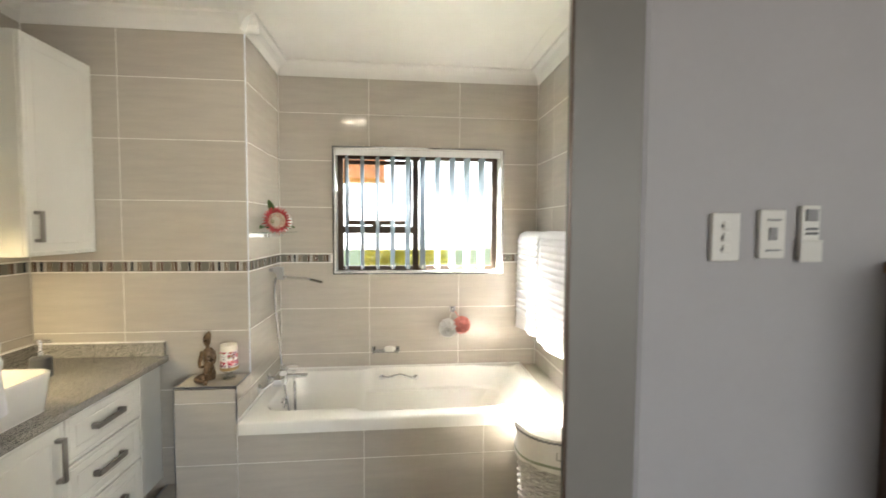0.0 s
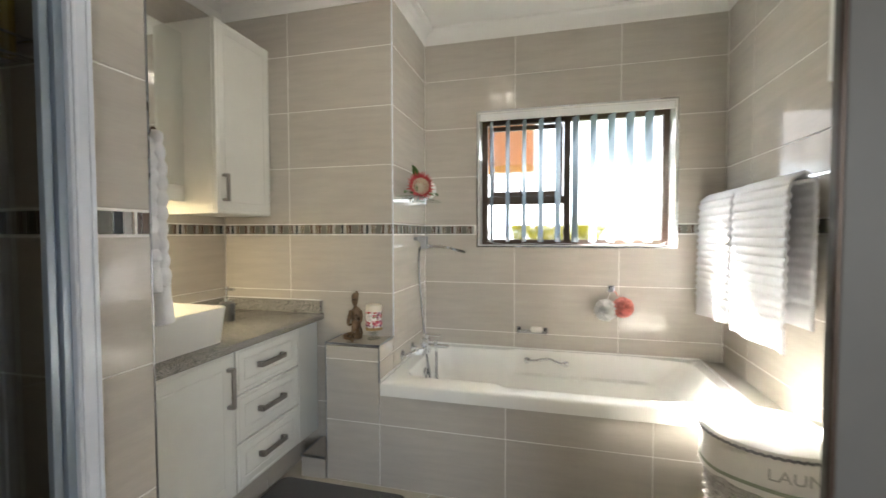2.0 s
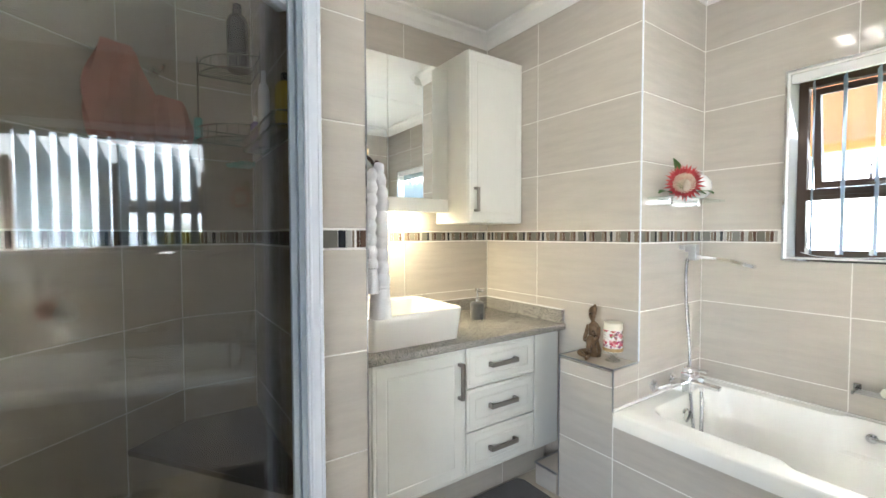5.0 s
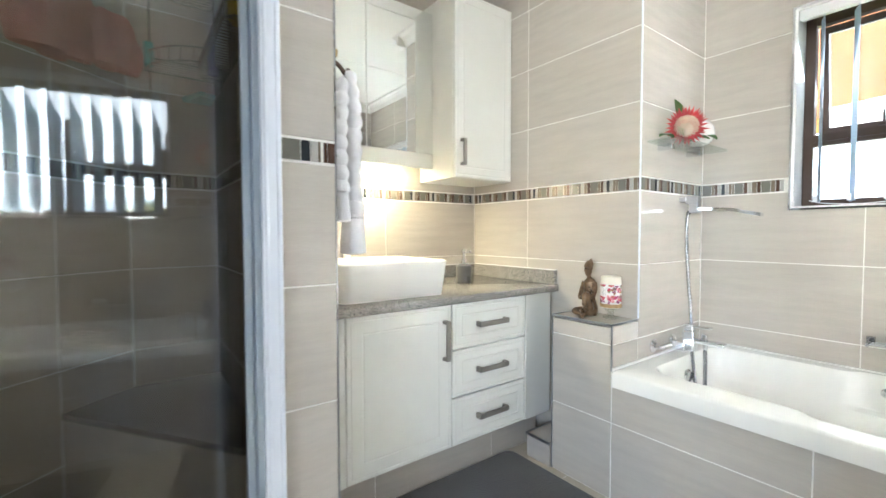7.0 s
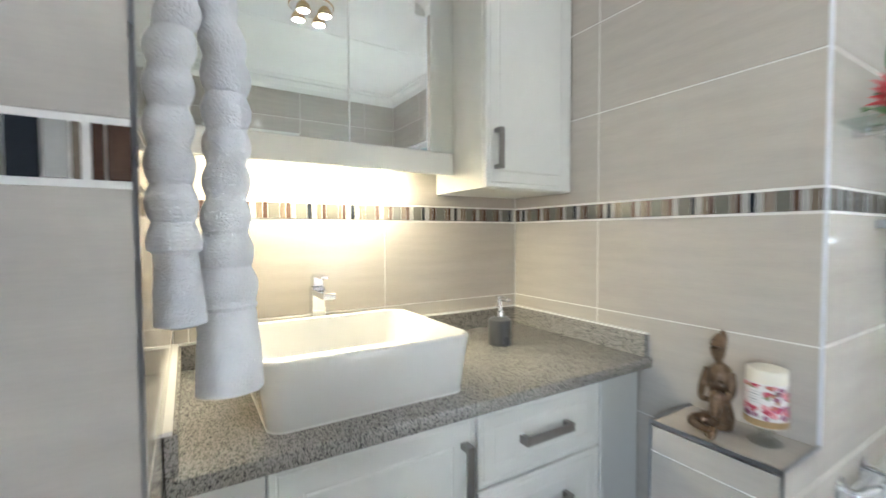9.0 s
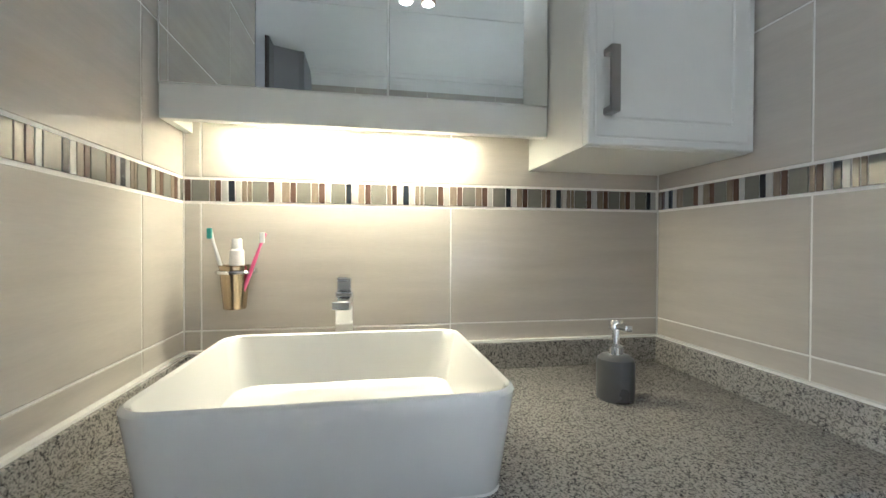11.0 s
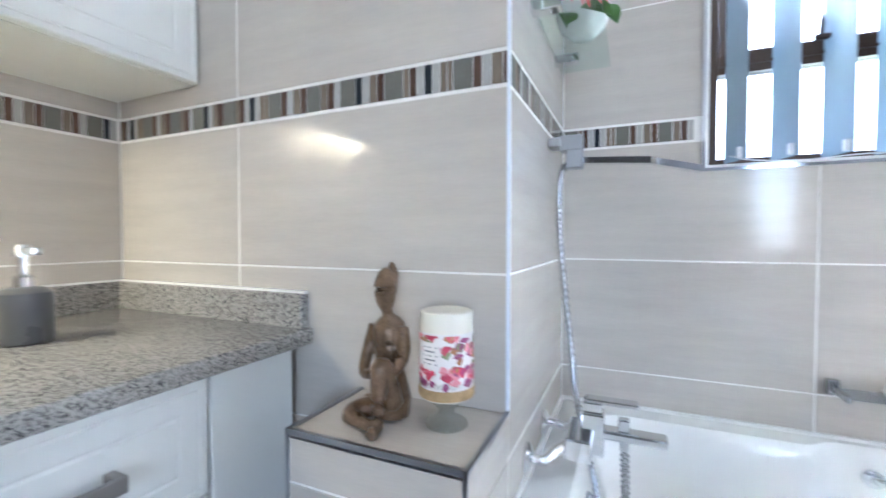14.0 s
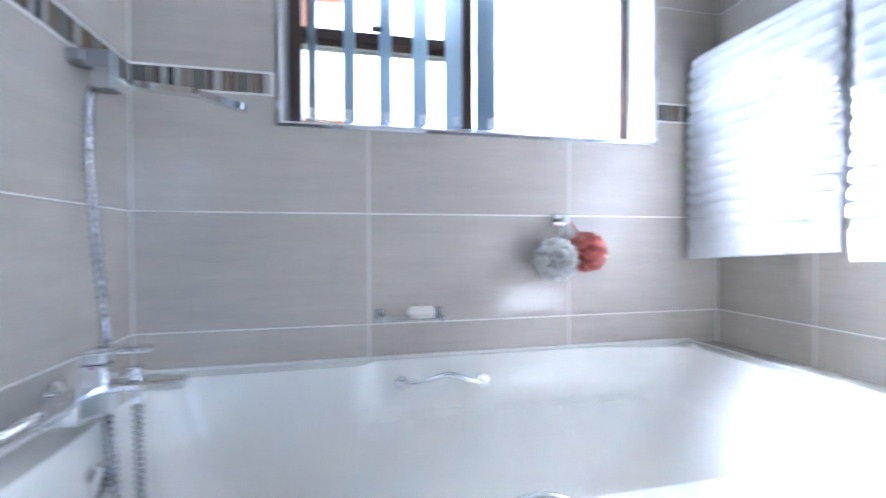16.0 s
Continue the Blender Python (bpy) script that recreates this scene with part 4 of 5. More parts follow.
rows_ = [[bm.verts.new((cx_ + 0.04105 * math.cos(a), cy_ + 0.04105 * math.sin(a), z)) for a in arc] for z in (0.781, 0.820)]
for j in range(8):
    bm.faces.new((rows_[0][j], rows_[0][j + 1], rows_[1][j + 1], rows_[1][j]))
part("text_panel", bm, LABEL, wrap, "white text panel")
bm = bmesh.new()
for k in range(5):
    z = 0.812 - 0.006 * k
    vs = []
    for a in (-2.03, -1.80, -1.57) if k % 2 else (-2.08, -1.80, -1.50):
        vs.append(a)
    lo = [bm.verts.new((cx_ + 0.0413 * math.cos(a), cy_ + 0.0413 * math.sin(a), z)) for a in vs]
    hi = [bm.verts.new((cx_ + 0.0413 * math.cos(a), cy_ + 0.0413 * math.sin(a), z + 0.0022)) for a in vs]
    for j in range(2):
        bm.faces.new((lo[j], lo[j + 1], hi[j + 1], hi[j]))
part("print_lines", bm, PLASTIC_G, wrap)
part("jute_band", lathe([(0.0412, 0.736), (0.0425, 0.740), (0.0425, 0.747), (0.0412, 0.751)], (cx_, cy_, 0), 32), JUTE, candle, "straw-coloured jute band", smooth=True)

# glass shelf with vase and flower
SHZ = 1.41
shelf = thing("glass_shelf", (0.06, 0.28, SHZ), "green-edged clear glass shelf on chrome brackets", "shelf")
p = part("pane", boxes((0.002, 0.125, 0.045, 0.520, SHZ, SHZ + 0.008), bevel=0.001), SHELF_GLASS, shelf)
for y in (0.145, 0.405):
    part("bracket", boxes((0.001, 0.060, y - 0.014, y + 0.014, SHZ - 0.022, SHZ - 0.0005), bevel=0.002), CHROME, shelf)
vase = thing("vase", (0.075, 0.350, SHZ + 0.008), "round white ceramic vase on the glass shelf", "vase")
part("body", lathe([(0.024, 0.0), (0.027, 0.002), (0.048, 0.020), (0.059, 0.050), (0.056, 0.080), (0.040, 0.104), (0.020, 0.114), (0.016, 0.112), (0.016, 0.09)], (0.075, 0.350, SHZ + 0.0082), 32), CERAMIC, vase, smooth=True)
FLC = Vector((0.088, 0.195, SHZ + 0.070))
FAX = Vector((0.45, -0.80, 0.10)).normalized()
flower = thing("protea_flower", (FLC.x, FLC.y, SHZ + 0.008), "coral-red protea flower with green leaves on the shelf", "flower")
rot = FAX.to_track_quat("Z", "Y").to_matrix().to_4x4()


def petal(bm, base, a, length, width, open_, m):
    """One pointed, cupped petal."""
    pts = []
    for k in range(6):
        t = k / 5
        w = width * math.sin(math.pi * (0.14 + 0.86 * t) ** 0.8) * (1 - 0.1 * t)
        out = base + length * t * math.sin(open_ * (0.35 + 0.75 * t))
        up = -0.035 + length * t * math.cos(open_ * (0.35 + 0.75 * t))
        for s in (-1, 0, 1):
            lift = -0.003 if s == 0 else 0.0
            c, sn = math.cos(a), math.sin(a)
            pts.append(bm.verts.new(m @ Vector(((out - lift) * c - s * w * sn, (out - lift) * sn + s * w * c, up))))
    for k in range(5):
        for s in (0, 1):
            i = k * 3 + s
            bm.faces.new((pts[i], pts[i + 1], pts[i + 4], pts[i + 3]))


mf = Matrix.Translation(FLC) @ rot
for ring_n, base, length, width, op in ((26, 0.030, 0.072, 0.009, 0.74), (24, 0.029, 0.078, 0.009, 0.56), (22, 0.028, 0.070, 0.008, 0.32)):
    bm = bmesh.new()
    for k in range(ring_n):
        petal(bm, base, 2 * math.pi * (k + rnd.uniform(-0.2, 0.2)) / ring_n, length * rnd.uniform(0.9, 1.08), width, op * rnd.uniform(0.9, 1.1), mf)
    part("petals", bm, PETAL, flower, "pointed coral petals", smooth=True)
bm = bmesh.new()
for k in range(150):
    r = 0.046 * math.sqrt((k + 0.5) / 150)
    a = k * 2.39996
    h = 0.044 * math.cos(r / 0.046 * 1.3)
    bmesh.ops.create_icosphere(bm, subdivisions=1, radius=0.0047, matrix=mf @ Matrix.Translation((r * math.cos(a), r * math.sin(a), h - 0.004)) @ Matrix.Diagonal((0.7, 0.7, 1.7, 1)))
part("floret_head", bm, CREAM, flower, "cream floret centre", smooth=True)
for p0, way, ln, wd in (((0.055, 0.195, SHZ + 0.105), (-0.05, -0.35, 0.9), 0.085, 0.024), ((0.05, 0.25, SHZ + 0.05), (-0.2, -0.9, 0.3), 0.09, 0.022), ((0.11, 0.27, SHZ + 0.030), (0.40, 0.85, -0.05), 0.085, 0.022), ((0.05, 0.16, SHZ + 0.025), (-0.2, -0.9, -0.02), 0.08, 0.022), ((0.08, 0.24, SHZ + 0.022), (0.6, 0.6, 0.0), 0.08, 0.022), ((0.05, 0.25, SHZ + 0.022), (-0.1, 0.9, 0.02), 0.07, 0.022)):
    w = Vector(way).normalized()
    side = w.cross(Vector((0.3, 0.3, 1))).normalized()
    nrm = side.cross(w)
    bm = bmesh.new()
    prev = None
    for k in range(8):
        t = k / 7
        c = Vector(p0) + w * ln * t + nrm * 0.012 * math.sin(math.pi * t)
        hw = wd * math.sin(math.pi * (0.06 + 0.93 * t)) ** 0.8
        cur = [bm.verts.new(c - side * hw + nrm * 0.004), bm.verts.new(c), bm.verts.new(c + side * hw + nrm * 0.004)]
        if prev:
            bm.faces.new((prev[0], prev[1], cur[1], cur[0]))
            bm.faces.new((prev[1], prev[2], cur[2], cur[1]))
        prev = cur
    part("leaf", bm, LEAF, flower, "green leaf", smooth=True)

# bath mixer, hose, hand shower
mix = thing("bath_mixer", (0.0, 0.205, 0.555), "chrome wall-mounted bath mixer tap over the tub", "tap")
for y in (0.120, 0.288):
    bm = lathe([(0.028, 0), (0.028, 0.005), (0.020, 0.010), (0.012, 0.014)], (0.001, y, 0.555), 22, None, pose(0, 0, 0, 0, 90))
    d = 0.042 if y < 0.2 else -0.042
    tube(smooth_path([(0.010, y, 0.555), (0.035, y, 0.555), (0.048, y + d * 0.5, 0.562), (0.066, y + d, 0.570)], 5), 0.0095, 12, bm)
    part("inlet", bm, CHROME, mix, "chrome offset inlet with wall flange", smooth=True)
part("body", boxes((0.066, 0.116, 0.150, 0.262, 0.548, 0.590), (0.092, 0.136, 0.182, 0.226, 0.548, 0.632), bevel=0.004), CHROME, mix)
part("spout", boxes((0.130, 0.245, 0.188, 0.224, 0.583, 0.601), bevel=0.005), CHROME, mix)
part("lever", boxes((0.096, 0.132, 0.187, 0.221, 0.632, 0.652), (0.100, 0.195, 0.190, 0.218, 0.648, 0.658), bevel=0.003), CHROME, mix)
part("diverter", boxes((0.160, 0.180, 0.196, 0.216, 0.600, 0.624), (0.164, 0.180, 0.198, 0.214, 0.560, 0.584), bevel=0.003), CHROME, mix)
hs = thing("hand_shower", (0.0, 0.36, 1.19), "chrome hand shower on a wall bracket with metal hose", "hand shower")
part("bracket", boxes((0.001, 0.028, 0.335, 0.385, 1.178, 1.200), (0.026, 0.076, 0.342, 0.378, 1.168, 1.204), (0.040, 0.076, 0.342, 0.378, 1.128, 1.170), bevel=0.003), SATIN, hs)
bm = bmesh.new()
prof = [((0.070, 0.360, 1.146), 0.012), ((0.15, 0.360, 1.141), 0.012), ((0.216, 0.360, 1.136), 0.013), ((0.226, 0.360, 1.132), 0.016), ((0.308, 0.362, 1.112), 0.017)]
loops = []
for (x, y, z), w in prof:
    loops.append([(x, y - w, z - 0.007), (x, y + w, z - 0.007), (x, y + w, z + 0.007), (x, y - w, z + 0.007)])
loft(loops, bm)
part("wand", bm, CHROME, hs, "flat square chrome wand")


def hose(pts, r):
    path = smooth_path(pts, 40)
    return tube(path, r, 10, None, [r * (1.18 if k % 4 < 2 else 0.86) for k in range(len(path))])


part("hose", hose([(0.056, 0.360, 1.140), (0.036, 0.362, 1.136), (0.024, 0.366, 1.105), (0.022, 0.366, 1.00), (0.036, 0.354, 0.86), (0.056, 0.340, 0.70), (0.070, 0.320, 0.61), (0.100, 0.262, 0.52), (0.128, 0.225, 0.42), (0.150, 0.206, 0.32), (0.172, 0.204, 0.36), (0.174, 0.206, 0.46), (0.172, 0.206, 0.562)], 0.0074), HOSE, hs, "ribbed metal hose", smooth=True)

# soap dish and puffs on the window wall
dish = thing("soap_dish", (0.68, 0.53, 0.615), "chrome wire soap dish with a bar of soap", "soap dish")
for k in range(9):
    y = 0.492 + 0.009 * k
    part("wire", tube([(0.600, y, 0.628), (0.760, y, 0.628)], 0.002, 6), WIRE, dish)
for x in (0.600, 0.760):
    part("bracket", boxes((x - 0.004, x + 0.004, 0.485, 0.562, 0.620, 0.636), (x - 0.012, x + 0.012, 0.560, 0.575, 0.612, 0.648), bevel=0.002), WIRE, dish)
tagged(part("soap_bar", loft([rr(0.678, 0.740, 0.498, 0.548, 0.02, 0.630), rr(0.672, 0.746, 0.493, 0.553, 0.024, 0.642), rr(0.678, 0.740, 0.498, 0.548, 0.02, 0.656)]), SOAP, smooth=True), "ivory bar of soap lying in the wire dish", "soap")
hk = thing("robe_hook", (1.13, WIN_Y, 0.89), "chrome robe hook on the tiled wall", "hook")
part("peg", boxes((1.110, 1.150, 0.560, 0.575, 0.875, 0.915), (1.122, 1.138, 0.515, 0.565, 0.886, 0.900), (1.120, 1.140, 0.512, 0.522, 0.882, 0.912), bevel=0.003), CHROME, hk)


def puff(name, c, r, mt, label, seed):
    bm = bmesh.new()
    rn = random.Random(seed)
    for k in range(70):
        v = Vector((rn.gauss(0, 1), rn.gauss(0, 1), rn.gauss(0, 1))).normalized()
        q = v.to_track_quat("Z", "Y").to_matrix().to_4x4()
        ring, n = [], 12
        s = r * rn.uniform(0.32, 0.5)
        m = Matrix.Translation(Vector(c) + v * r * 0.62) @ q
        cen = bm.verts.new(m @ Vector((0, 0, -0.25 * r)))
        for j in range(n):
            a = 2 * math.pi * j / n
            ring.append(bm.verts.new(m @ Vector((s * math.cos(a), s * math.sin(a), 0.30 * r + 0.11 * r * math.sin(4 * a + k)))))
        for j in range(n):
            bm.faces.new((cen, ring[j], ring[(j + 1) % n]))
    tube([Vector(c) + Vector((0, 0, r * 0.5)), (1.13, 0.520, 0.905)], 0.0025, 6, bm)
    tagged(part(name, bm, mt, smooth=True), label, "bath puff", "bath puffs")


puff("bath_puff", (1.092, 0.505, 0.780), 0.060, PUFF_W, "white mesh bath puff hanging from the hook", 1)
puff("bath_puff", (1.185, 0.505, 0.800), 0.055, PUFF_P, "coral pink mesh bath puff hanging from the hook", 2)

# laundry basket
bx, by, brx, bry, bh = 1.505, -0.445, 0.195, 0.180, 0.50
basket = thing("laundry_basket", (bx, by, 0), "whitewashed wicker laundry basket with a white linen liner", "basket")


def oval(s, z, n=56, wob=0.0, ph=0.0):
    return [(bx + brx * s * math.cos(2 * math.pi * k / n), by + bry * s * math.sin(2 * math.pi * k / n), z + wob * math.sin(5 * 2 * math.pi * k / n + ph)) for k in range(n)]


part("inner_wall", loft([oval(0.86, 0.0), oval(0.93, 0.25), oval(0.98, 0.54)]), WICKER, basket, smooth=True)
for k in range(31):
    z = 0.010 + 0.0145 * k
    s = 0.875 + 0.20 * z
    pts = []
    for j in range(73):
        a = 2 * math.pi * j / 72
        o = s + 0.026 * math.cos(18 * a + math.pi * (k % 2)) + 0.015
        pts.append((bx + brx * o * math.cos(a), by + bry * o * math.sin(a), z + 0.002 * math.sin(9 * a + k)))
    part("wicker_strand", tube(pts, 0.0062, 6), WICKER, basket, smooth=True)
for j in range(18):
    a = 2 * math.pi * (j + 0.5) / 18
    part("wicker_stake", tube([(bx + brx * s * math.cos(a), by + bry * s * math.sin(a), z) for s, z in ((0.875, 0), (0.93, 0.22), (0.985, 0.45))], 0.006, 6), WICKER, basket)


def liner_loop(s, z, wave, hang=0.0):
    """One ring of the gathered cloth: soft upright folds and a loose lower edge."""
    out = []
    for k in range(112):
        a = 2 * math.pi * k / 112
        o = s + wave * noise_at(math.cos(a) * 2.2, math.sin(a) * 2.2, z * 4, 1.6)
        out.append((bx + brx * o * math.cos(a), by + bry * o * math.sin(a), z + hang * noise_at(math.cos(a) * 3, math.sin(a) * 3, 0.7, 1.2)))
    return out


liner = part("liner", loft([liner_loop(1.035, 0.428, 0.05, 0.022), liner_loop(1.062, 0.430, 0.05, 0.022), liner_loop(1.062, 0.455, 0.035, 0.008), liner_loop(1.055, 0.49, 0.02), liner_loop(1.062, 0.535, 0.012), liner_loop(1.050, 0.552, 0.008), liner_loop(1.005, 0.554, 0.0), liner_loop(0.975, 0.546, 0.0)], cap0=False, cap1=False), LINEN, basket, "white linen liner folded over the rim", smooth=True)
part("ribbon", loft([oval(1.074, 0.449, wob=0.003), oval(1.080, 0.450, wob=0.003), oval(1.080, 0.460, wob=0.003), oval(1.074, 0.461, wob=0.003)], cap0=False, cap1=False), RIBBON, liner, "sage green ribbon")


def lid_loop(s, z, puff_up=0.0):
    return [(x, y, zz + puff_up * noise_at(x, y, 0.3, 9.0)) for x, y, zz in oval(s, z, 84)]


part("lid", loft([lid_loop(1.03, 0.547), lid_loop(1.075, 0.556), lid_loop(1.080, 0.566), lid_loop(1.06, 0.573, 0.003), lid_loop(0.97, 0.577, 0.007), lid_loop(0.85, 0.579, 0.010), lid_loop(0.65, 0.580, 0.010), lid_loop(0.40, 0.581, 0.008), lid_loop(0.15, 0.581, 0.004)]), LINEN, basket, "white padded cloth lid", smooth=True)
twist = []
for k in range(241):
    a = 2 * math.pi * k / 240
    q = 1.086 + 0.008 * math.sin(60 * a)
    twist.append((bx + brx * q * math.cos(a), by + bry * q * math.sin(a), 0.560 + 0.0022 * math.cos(60 * a)))
part("rim_cord", tube(twist, 0.0042, 6), PLASTIC_G, basket, "dark twisted cord round the lid", smooth=True)
fc = bpy.data.curves.new("lettering", "FONT")
fc.body, fc.size, fc.extrude, fc.align_x = "LAUNDRY", 0.050, 0.0006, "LEFT"
tmp = new("lettering_source", fc)
dg = bpy.context.evaluated_depsgraph_get()
me = bpy.data.meshes.new_from_object(tmp.evaluated_get(dg))
bpy.data.objects.remove(tmp)
for v in me.vertices:
    a = radians(-116) + v.co.x / 0.20
    o = 1.078
    v.co = (bx + (brx * o + v.co.z) * math.cos(a), by + (bry * o + v.co.z) * math.sin(a), 0.489 + v.co.y)
me.materials.append(LETTER)
lt = new("lettering", me)
lt.parent = liner
lt.matrix_parent_inverse = base_of(liner).inverted()

# switches on the entry wall
EW = -1.40


def plate(name, x0, x1, z0, z1, label, extra):
    t = thing(name, ((x0 + x1) / 2, EW, z0), label, "switch", "switches by the opening")
    part("plate", boxes((x0, x1, EW - 0.012, EW, z0, z1), bevel=0.003), PLASTIC_W, t)
    for nm, b, mt in extra:
        part(nm, boxes((b[0], b[1], EW - 0.016, EW - 0.011, b[2], b[3]), bevel=0.0015), mt, t)


plate("light_switch", 1.444, 1.509, 1.374, 1.478, "white three-gang light switch on the painted wall", [("rocker", (1.468, 1.484, z, z + 0.018), PLASTIC_W) for z in (1.392, 1.417, 1.442)] + [("marking", (1.465, 1.468, z + 0.004, z + 0.012), PLASTIC_G) for z in (1.392, 1.417, 1.442)])
plate("fan_control", 1.556, 1.616, 1.380, 1.486, "white dimmer control plate with a grey knob", [("knob", (1.576, 1.594, 1.420, 1.448), PLASTIC_G), ("marking", (1.570, 1.602, 1.462, 1.466), PLASTIC_G), ("marking", (1.570, 1.602, 1.396, 1.400), PLASTIC_G)])
plate("remote_control", 1.654, 1.698, 1.376, 1.496, "white slim remote control in a wall holder", [("holder", (1.650, 1.702, 1.372, 1.420), PLASTIC_W), ("screen", (1.662, 1.690, 1.462, 1.488), PLASTIC_G)] + [("button", (1.664 + 0.010 * i, 1.671 + 0.010 * i, 1.432 + 0.010 * j, 1.438 + 0.010 * j), PLASTIC_G) for i in range(3) for j in range(2)])
dresser = thing("dresser", (2.15, -1.62, 0), "dark wood tall dresser against the painted wall", "dresser")
part("body", boxes((1.885, 2.6, -1.80, -1.405, 0.0, 1.345), bevel=0.004), WOOD_D, dresser)
part("top", boxes((1.870, 2.615, -1.82, -1.403, 1.345, 1.372), bevel=0.004), mat("oak_top", (0.30, 0.19, 0.10), 0.4, vary=0.2, stretch=(1, 8, 8)), dresser, "lighter oak top")

# ceiling lamp with four spots
cl = thing("ceiling_lamp", (0.36, -0.56, CEIL_Z), "white and gold ceiling lamp with four spot bulbs", "ceiling lamp")
part("plate", lathe([(0.11, CEIL_Z - 0.022), (0.12, CEIL_Z - 0.016), (0.12, CEIL_Z - 0.001)], (0.36, -0.56, 0), 32), CERAMIC, cl, smooth=True)
part("gold_ring", lathe([(0.122, CEIL_Z - 0.014), (0.127, CEIL_Z - 0.010), (0.127, CEIL_Z - 0.004), (0.122, CEIL_Z - 0.001)], (0.36, -0.56, 0), 32), GOLD, cl, smooth=True)
BULB = glow("lit_spot_bulb", (1.0, 0.92, 0.78), 4.5)
for k in range(4):
    a = math.pi / 4 + k * math.pi / 2
    x, y = 0.36 + 0.085 * math.cos(a), -0.56 + 0.085 * math.sin(a)
    sp = part("spot", lathe([(0.040, CEIL_Z - 0.075), (0.042, CEIL_Z - 0.070), (0.036, CEIL_Z - 0.045), (0.016, CEIL_Z - 0.022)], (x, y, 0), 20), GOLD, cl, smooth=True)
    part("bulb", lathe([(0.004, CEIL_Z - 0.080), (0.022, CEIL_Z - 0.079), (0.034, CEIL_Z - 0.074), (0.034, CEIL_Z - 0.0745)], (x, y, 0), 18), BULB, sp, "lit spot bulb", smooth=True)

# framed panel high on the right wall, seen in the mirror
fr = thing("framed_panel", (RIGHT_X, -0.75, 1.72), "white-framed pale panel on the tiled wall", "wall panel")
part("frame", boxes((RIGHT_X - 0.030, RIGHT_X, -1.08, -1.035, 1.72, 2.05), (RIGHT_X - 0.030, RIGHT_X, -0.385, -0.34, 1.72, 2.05), (RIGHT_X - 0.030, RIGHT_X, -1.035, -0.385, 2.005, 2.05), (RIGHT_X - 0.030, RIGHT_X, -1.035, -0.385, 1.72, 1.765), bevel=0.003), WHITE, fr)
part("panel", boxes((RIGHT_X - 0.012, RIGHT_X - 0.001, -1.035, -0.385, 1.765, 2.005)), CERAMIC, fr)

# shower contents
caddy = thing("corner_caddy", (-0.95, -1.47, 1.56), "two-tier chrome wire corner caddy in the shower", "shower caddy")
CX, CY = VAN_X + 0.006, NIB_Y2 - 0.006


def tier(z, r, h):
    bm = bmesh.new()
    for zz in (z, z + h):
        arc = [(CX + r * math.cos(a), CY + r * math.sin(a), zz) for a in np.linspace(-math.pi / 2, 0, 14)]
        tube([(CX, CY, zz)] + arc + [(CX, CY, zz)], 0.0032, 6, bm)
    for a in np.linspace(-math.pi / 2, 0, 9):
        tube([(CX + r * math.cos(a), CY + r * math.sin(a), z), (CX + r * math.cos(a), CY + r * math.sin(a), z + h)], 0.0018, 5, bm)
    for k in range(1, 9):
        q = r * k / 9
        tube([(CX + q, CY, z), (CX + q, CY - math.sqrt(max(0.0, r * r - q * q)), z)], 0.0018, 5, bm)
    return bm


for z, r, h in ((1.925, 0.20, 0.05), (1.645, 0.22, 0.05)):
    part("basket", tier(z, r, h), WIRE, caddy)
bm = bmesh.new()
for x, y in ((CX + 0.205, CY), (CX, CY - 0.205)):
    tube([(x, y, 1.56), (x, y, 2.0)], 0.0035, 6, bm)
part("upright", bm, WIRE, caddy)
part("soap_tray", loft([[(CX + 0.02, CY - 0.10, 1.545), (CX + 0.14, CY - 0.06, 1.545), (CX + 0.12, CY - 0.01, 1.545), (CX + 0.02, CY - 0.01, 1.545)], [(CX + 0.02, CY - 0.11, 1.56), (CX + 0.15, CY - 0.06, 1.56), (CX + 0.13, CY - 0.01, 1.56), (CX + 0.02, CY - 0.01, 1.56)]]), TEAL, caddy, "green soap tray")


def bottle(name, x, y, z, r, h, mt, cap, label):
    t = thing(name, (x, y, z), label, "bottle", "bottles in the shower")
    part("body", lathe([(r * 0.92, z), (r, z + 0.004), (r, z + h * 0.72), (r * 0.75, z + h * 0.82), (r * 0.38, z + h * 0.86)], (x, y, 0), 20), mt, t, smooth=True)
    part("cap", lathe([(r * 0.42, z + h * 0.855), (r * 0.42, z + h), (r * 0.36, z + h * 1.01)], (x, y, 0), 16), cap, t, smooth=True)


bottle("shampoo_bottle", CX + 0.120, CY - 0.068, 1.928, 0.042, 0.27, BOTTLE_D, BOTTLE_D, "dark shampoo bottle standing in the wire caddy")
tray = thing("wall_tray", (-0.50, NIB_Y2, 1.575), "long chrome wire tray on the tiled shower wall", "shower tray")
TX0, TX1, TY0, TY1 = -0.78, -0.255, NIB_Y2 - 0.085, NIB_Y2 - 0.006
for z, nm in ((1.578, "base_ring"), (1.618, "top_ring")):
    part(nm, tube([(TX0, TY1, z), (TX0, TY0 + 0.02, z), (TX0 + 0.02, TY0, z), (TX1 - 0.02, TY0, z), (TX1, TY0 + 0.02, z), (TX1, TY1, z), (TX0, TY1, z)], 0.0032, 6), WIRE, tray)
bm = bmesh.new()
for k in range(1, 26):
    x = TX0 + (TX1 - TX0) * k / 26
    tube([(x, TY1, 1.578), (x, TY0, 1.578), (x, TY0, 1.618)], 0.0016, 5, bm)
tagged(part("wires", bm, WIRE, tray), kind="stuff")
bottle("shower_gel_bottle", -0.29, -1.432, 1.580, 0.029, 0.155, BOTTLE_Y, BOTTLE_D, "yellow shower gel bottle in the wire wall tray")
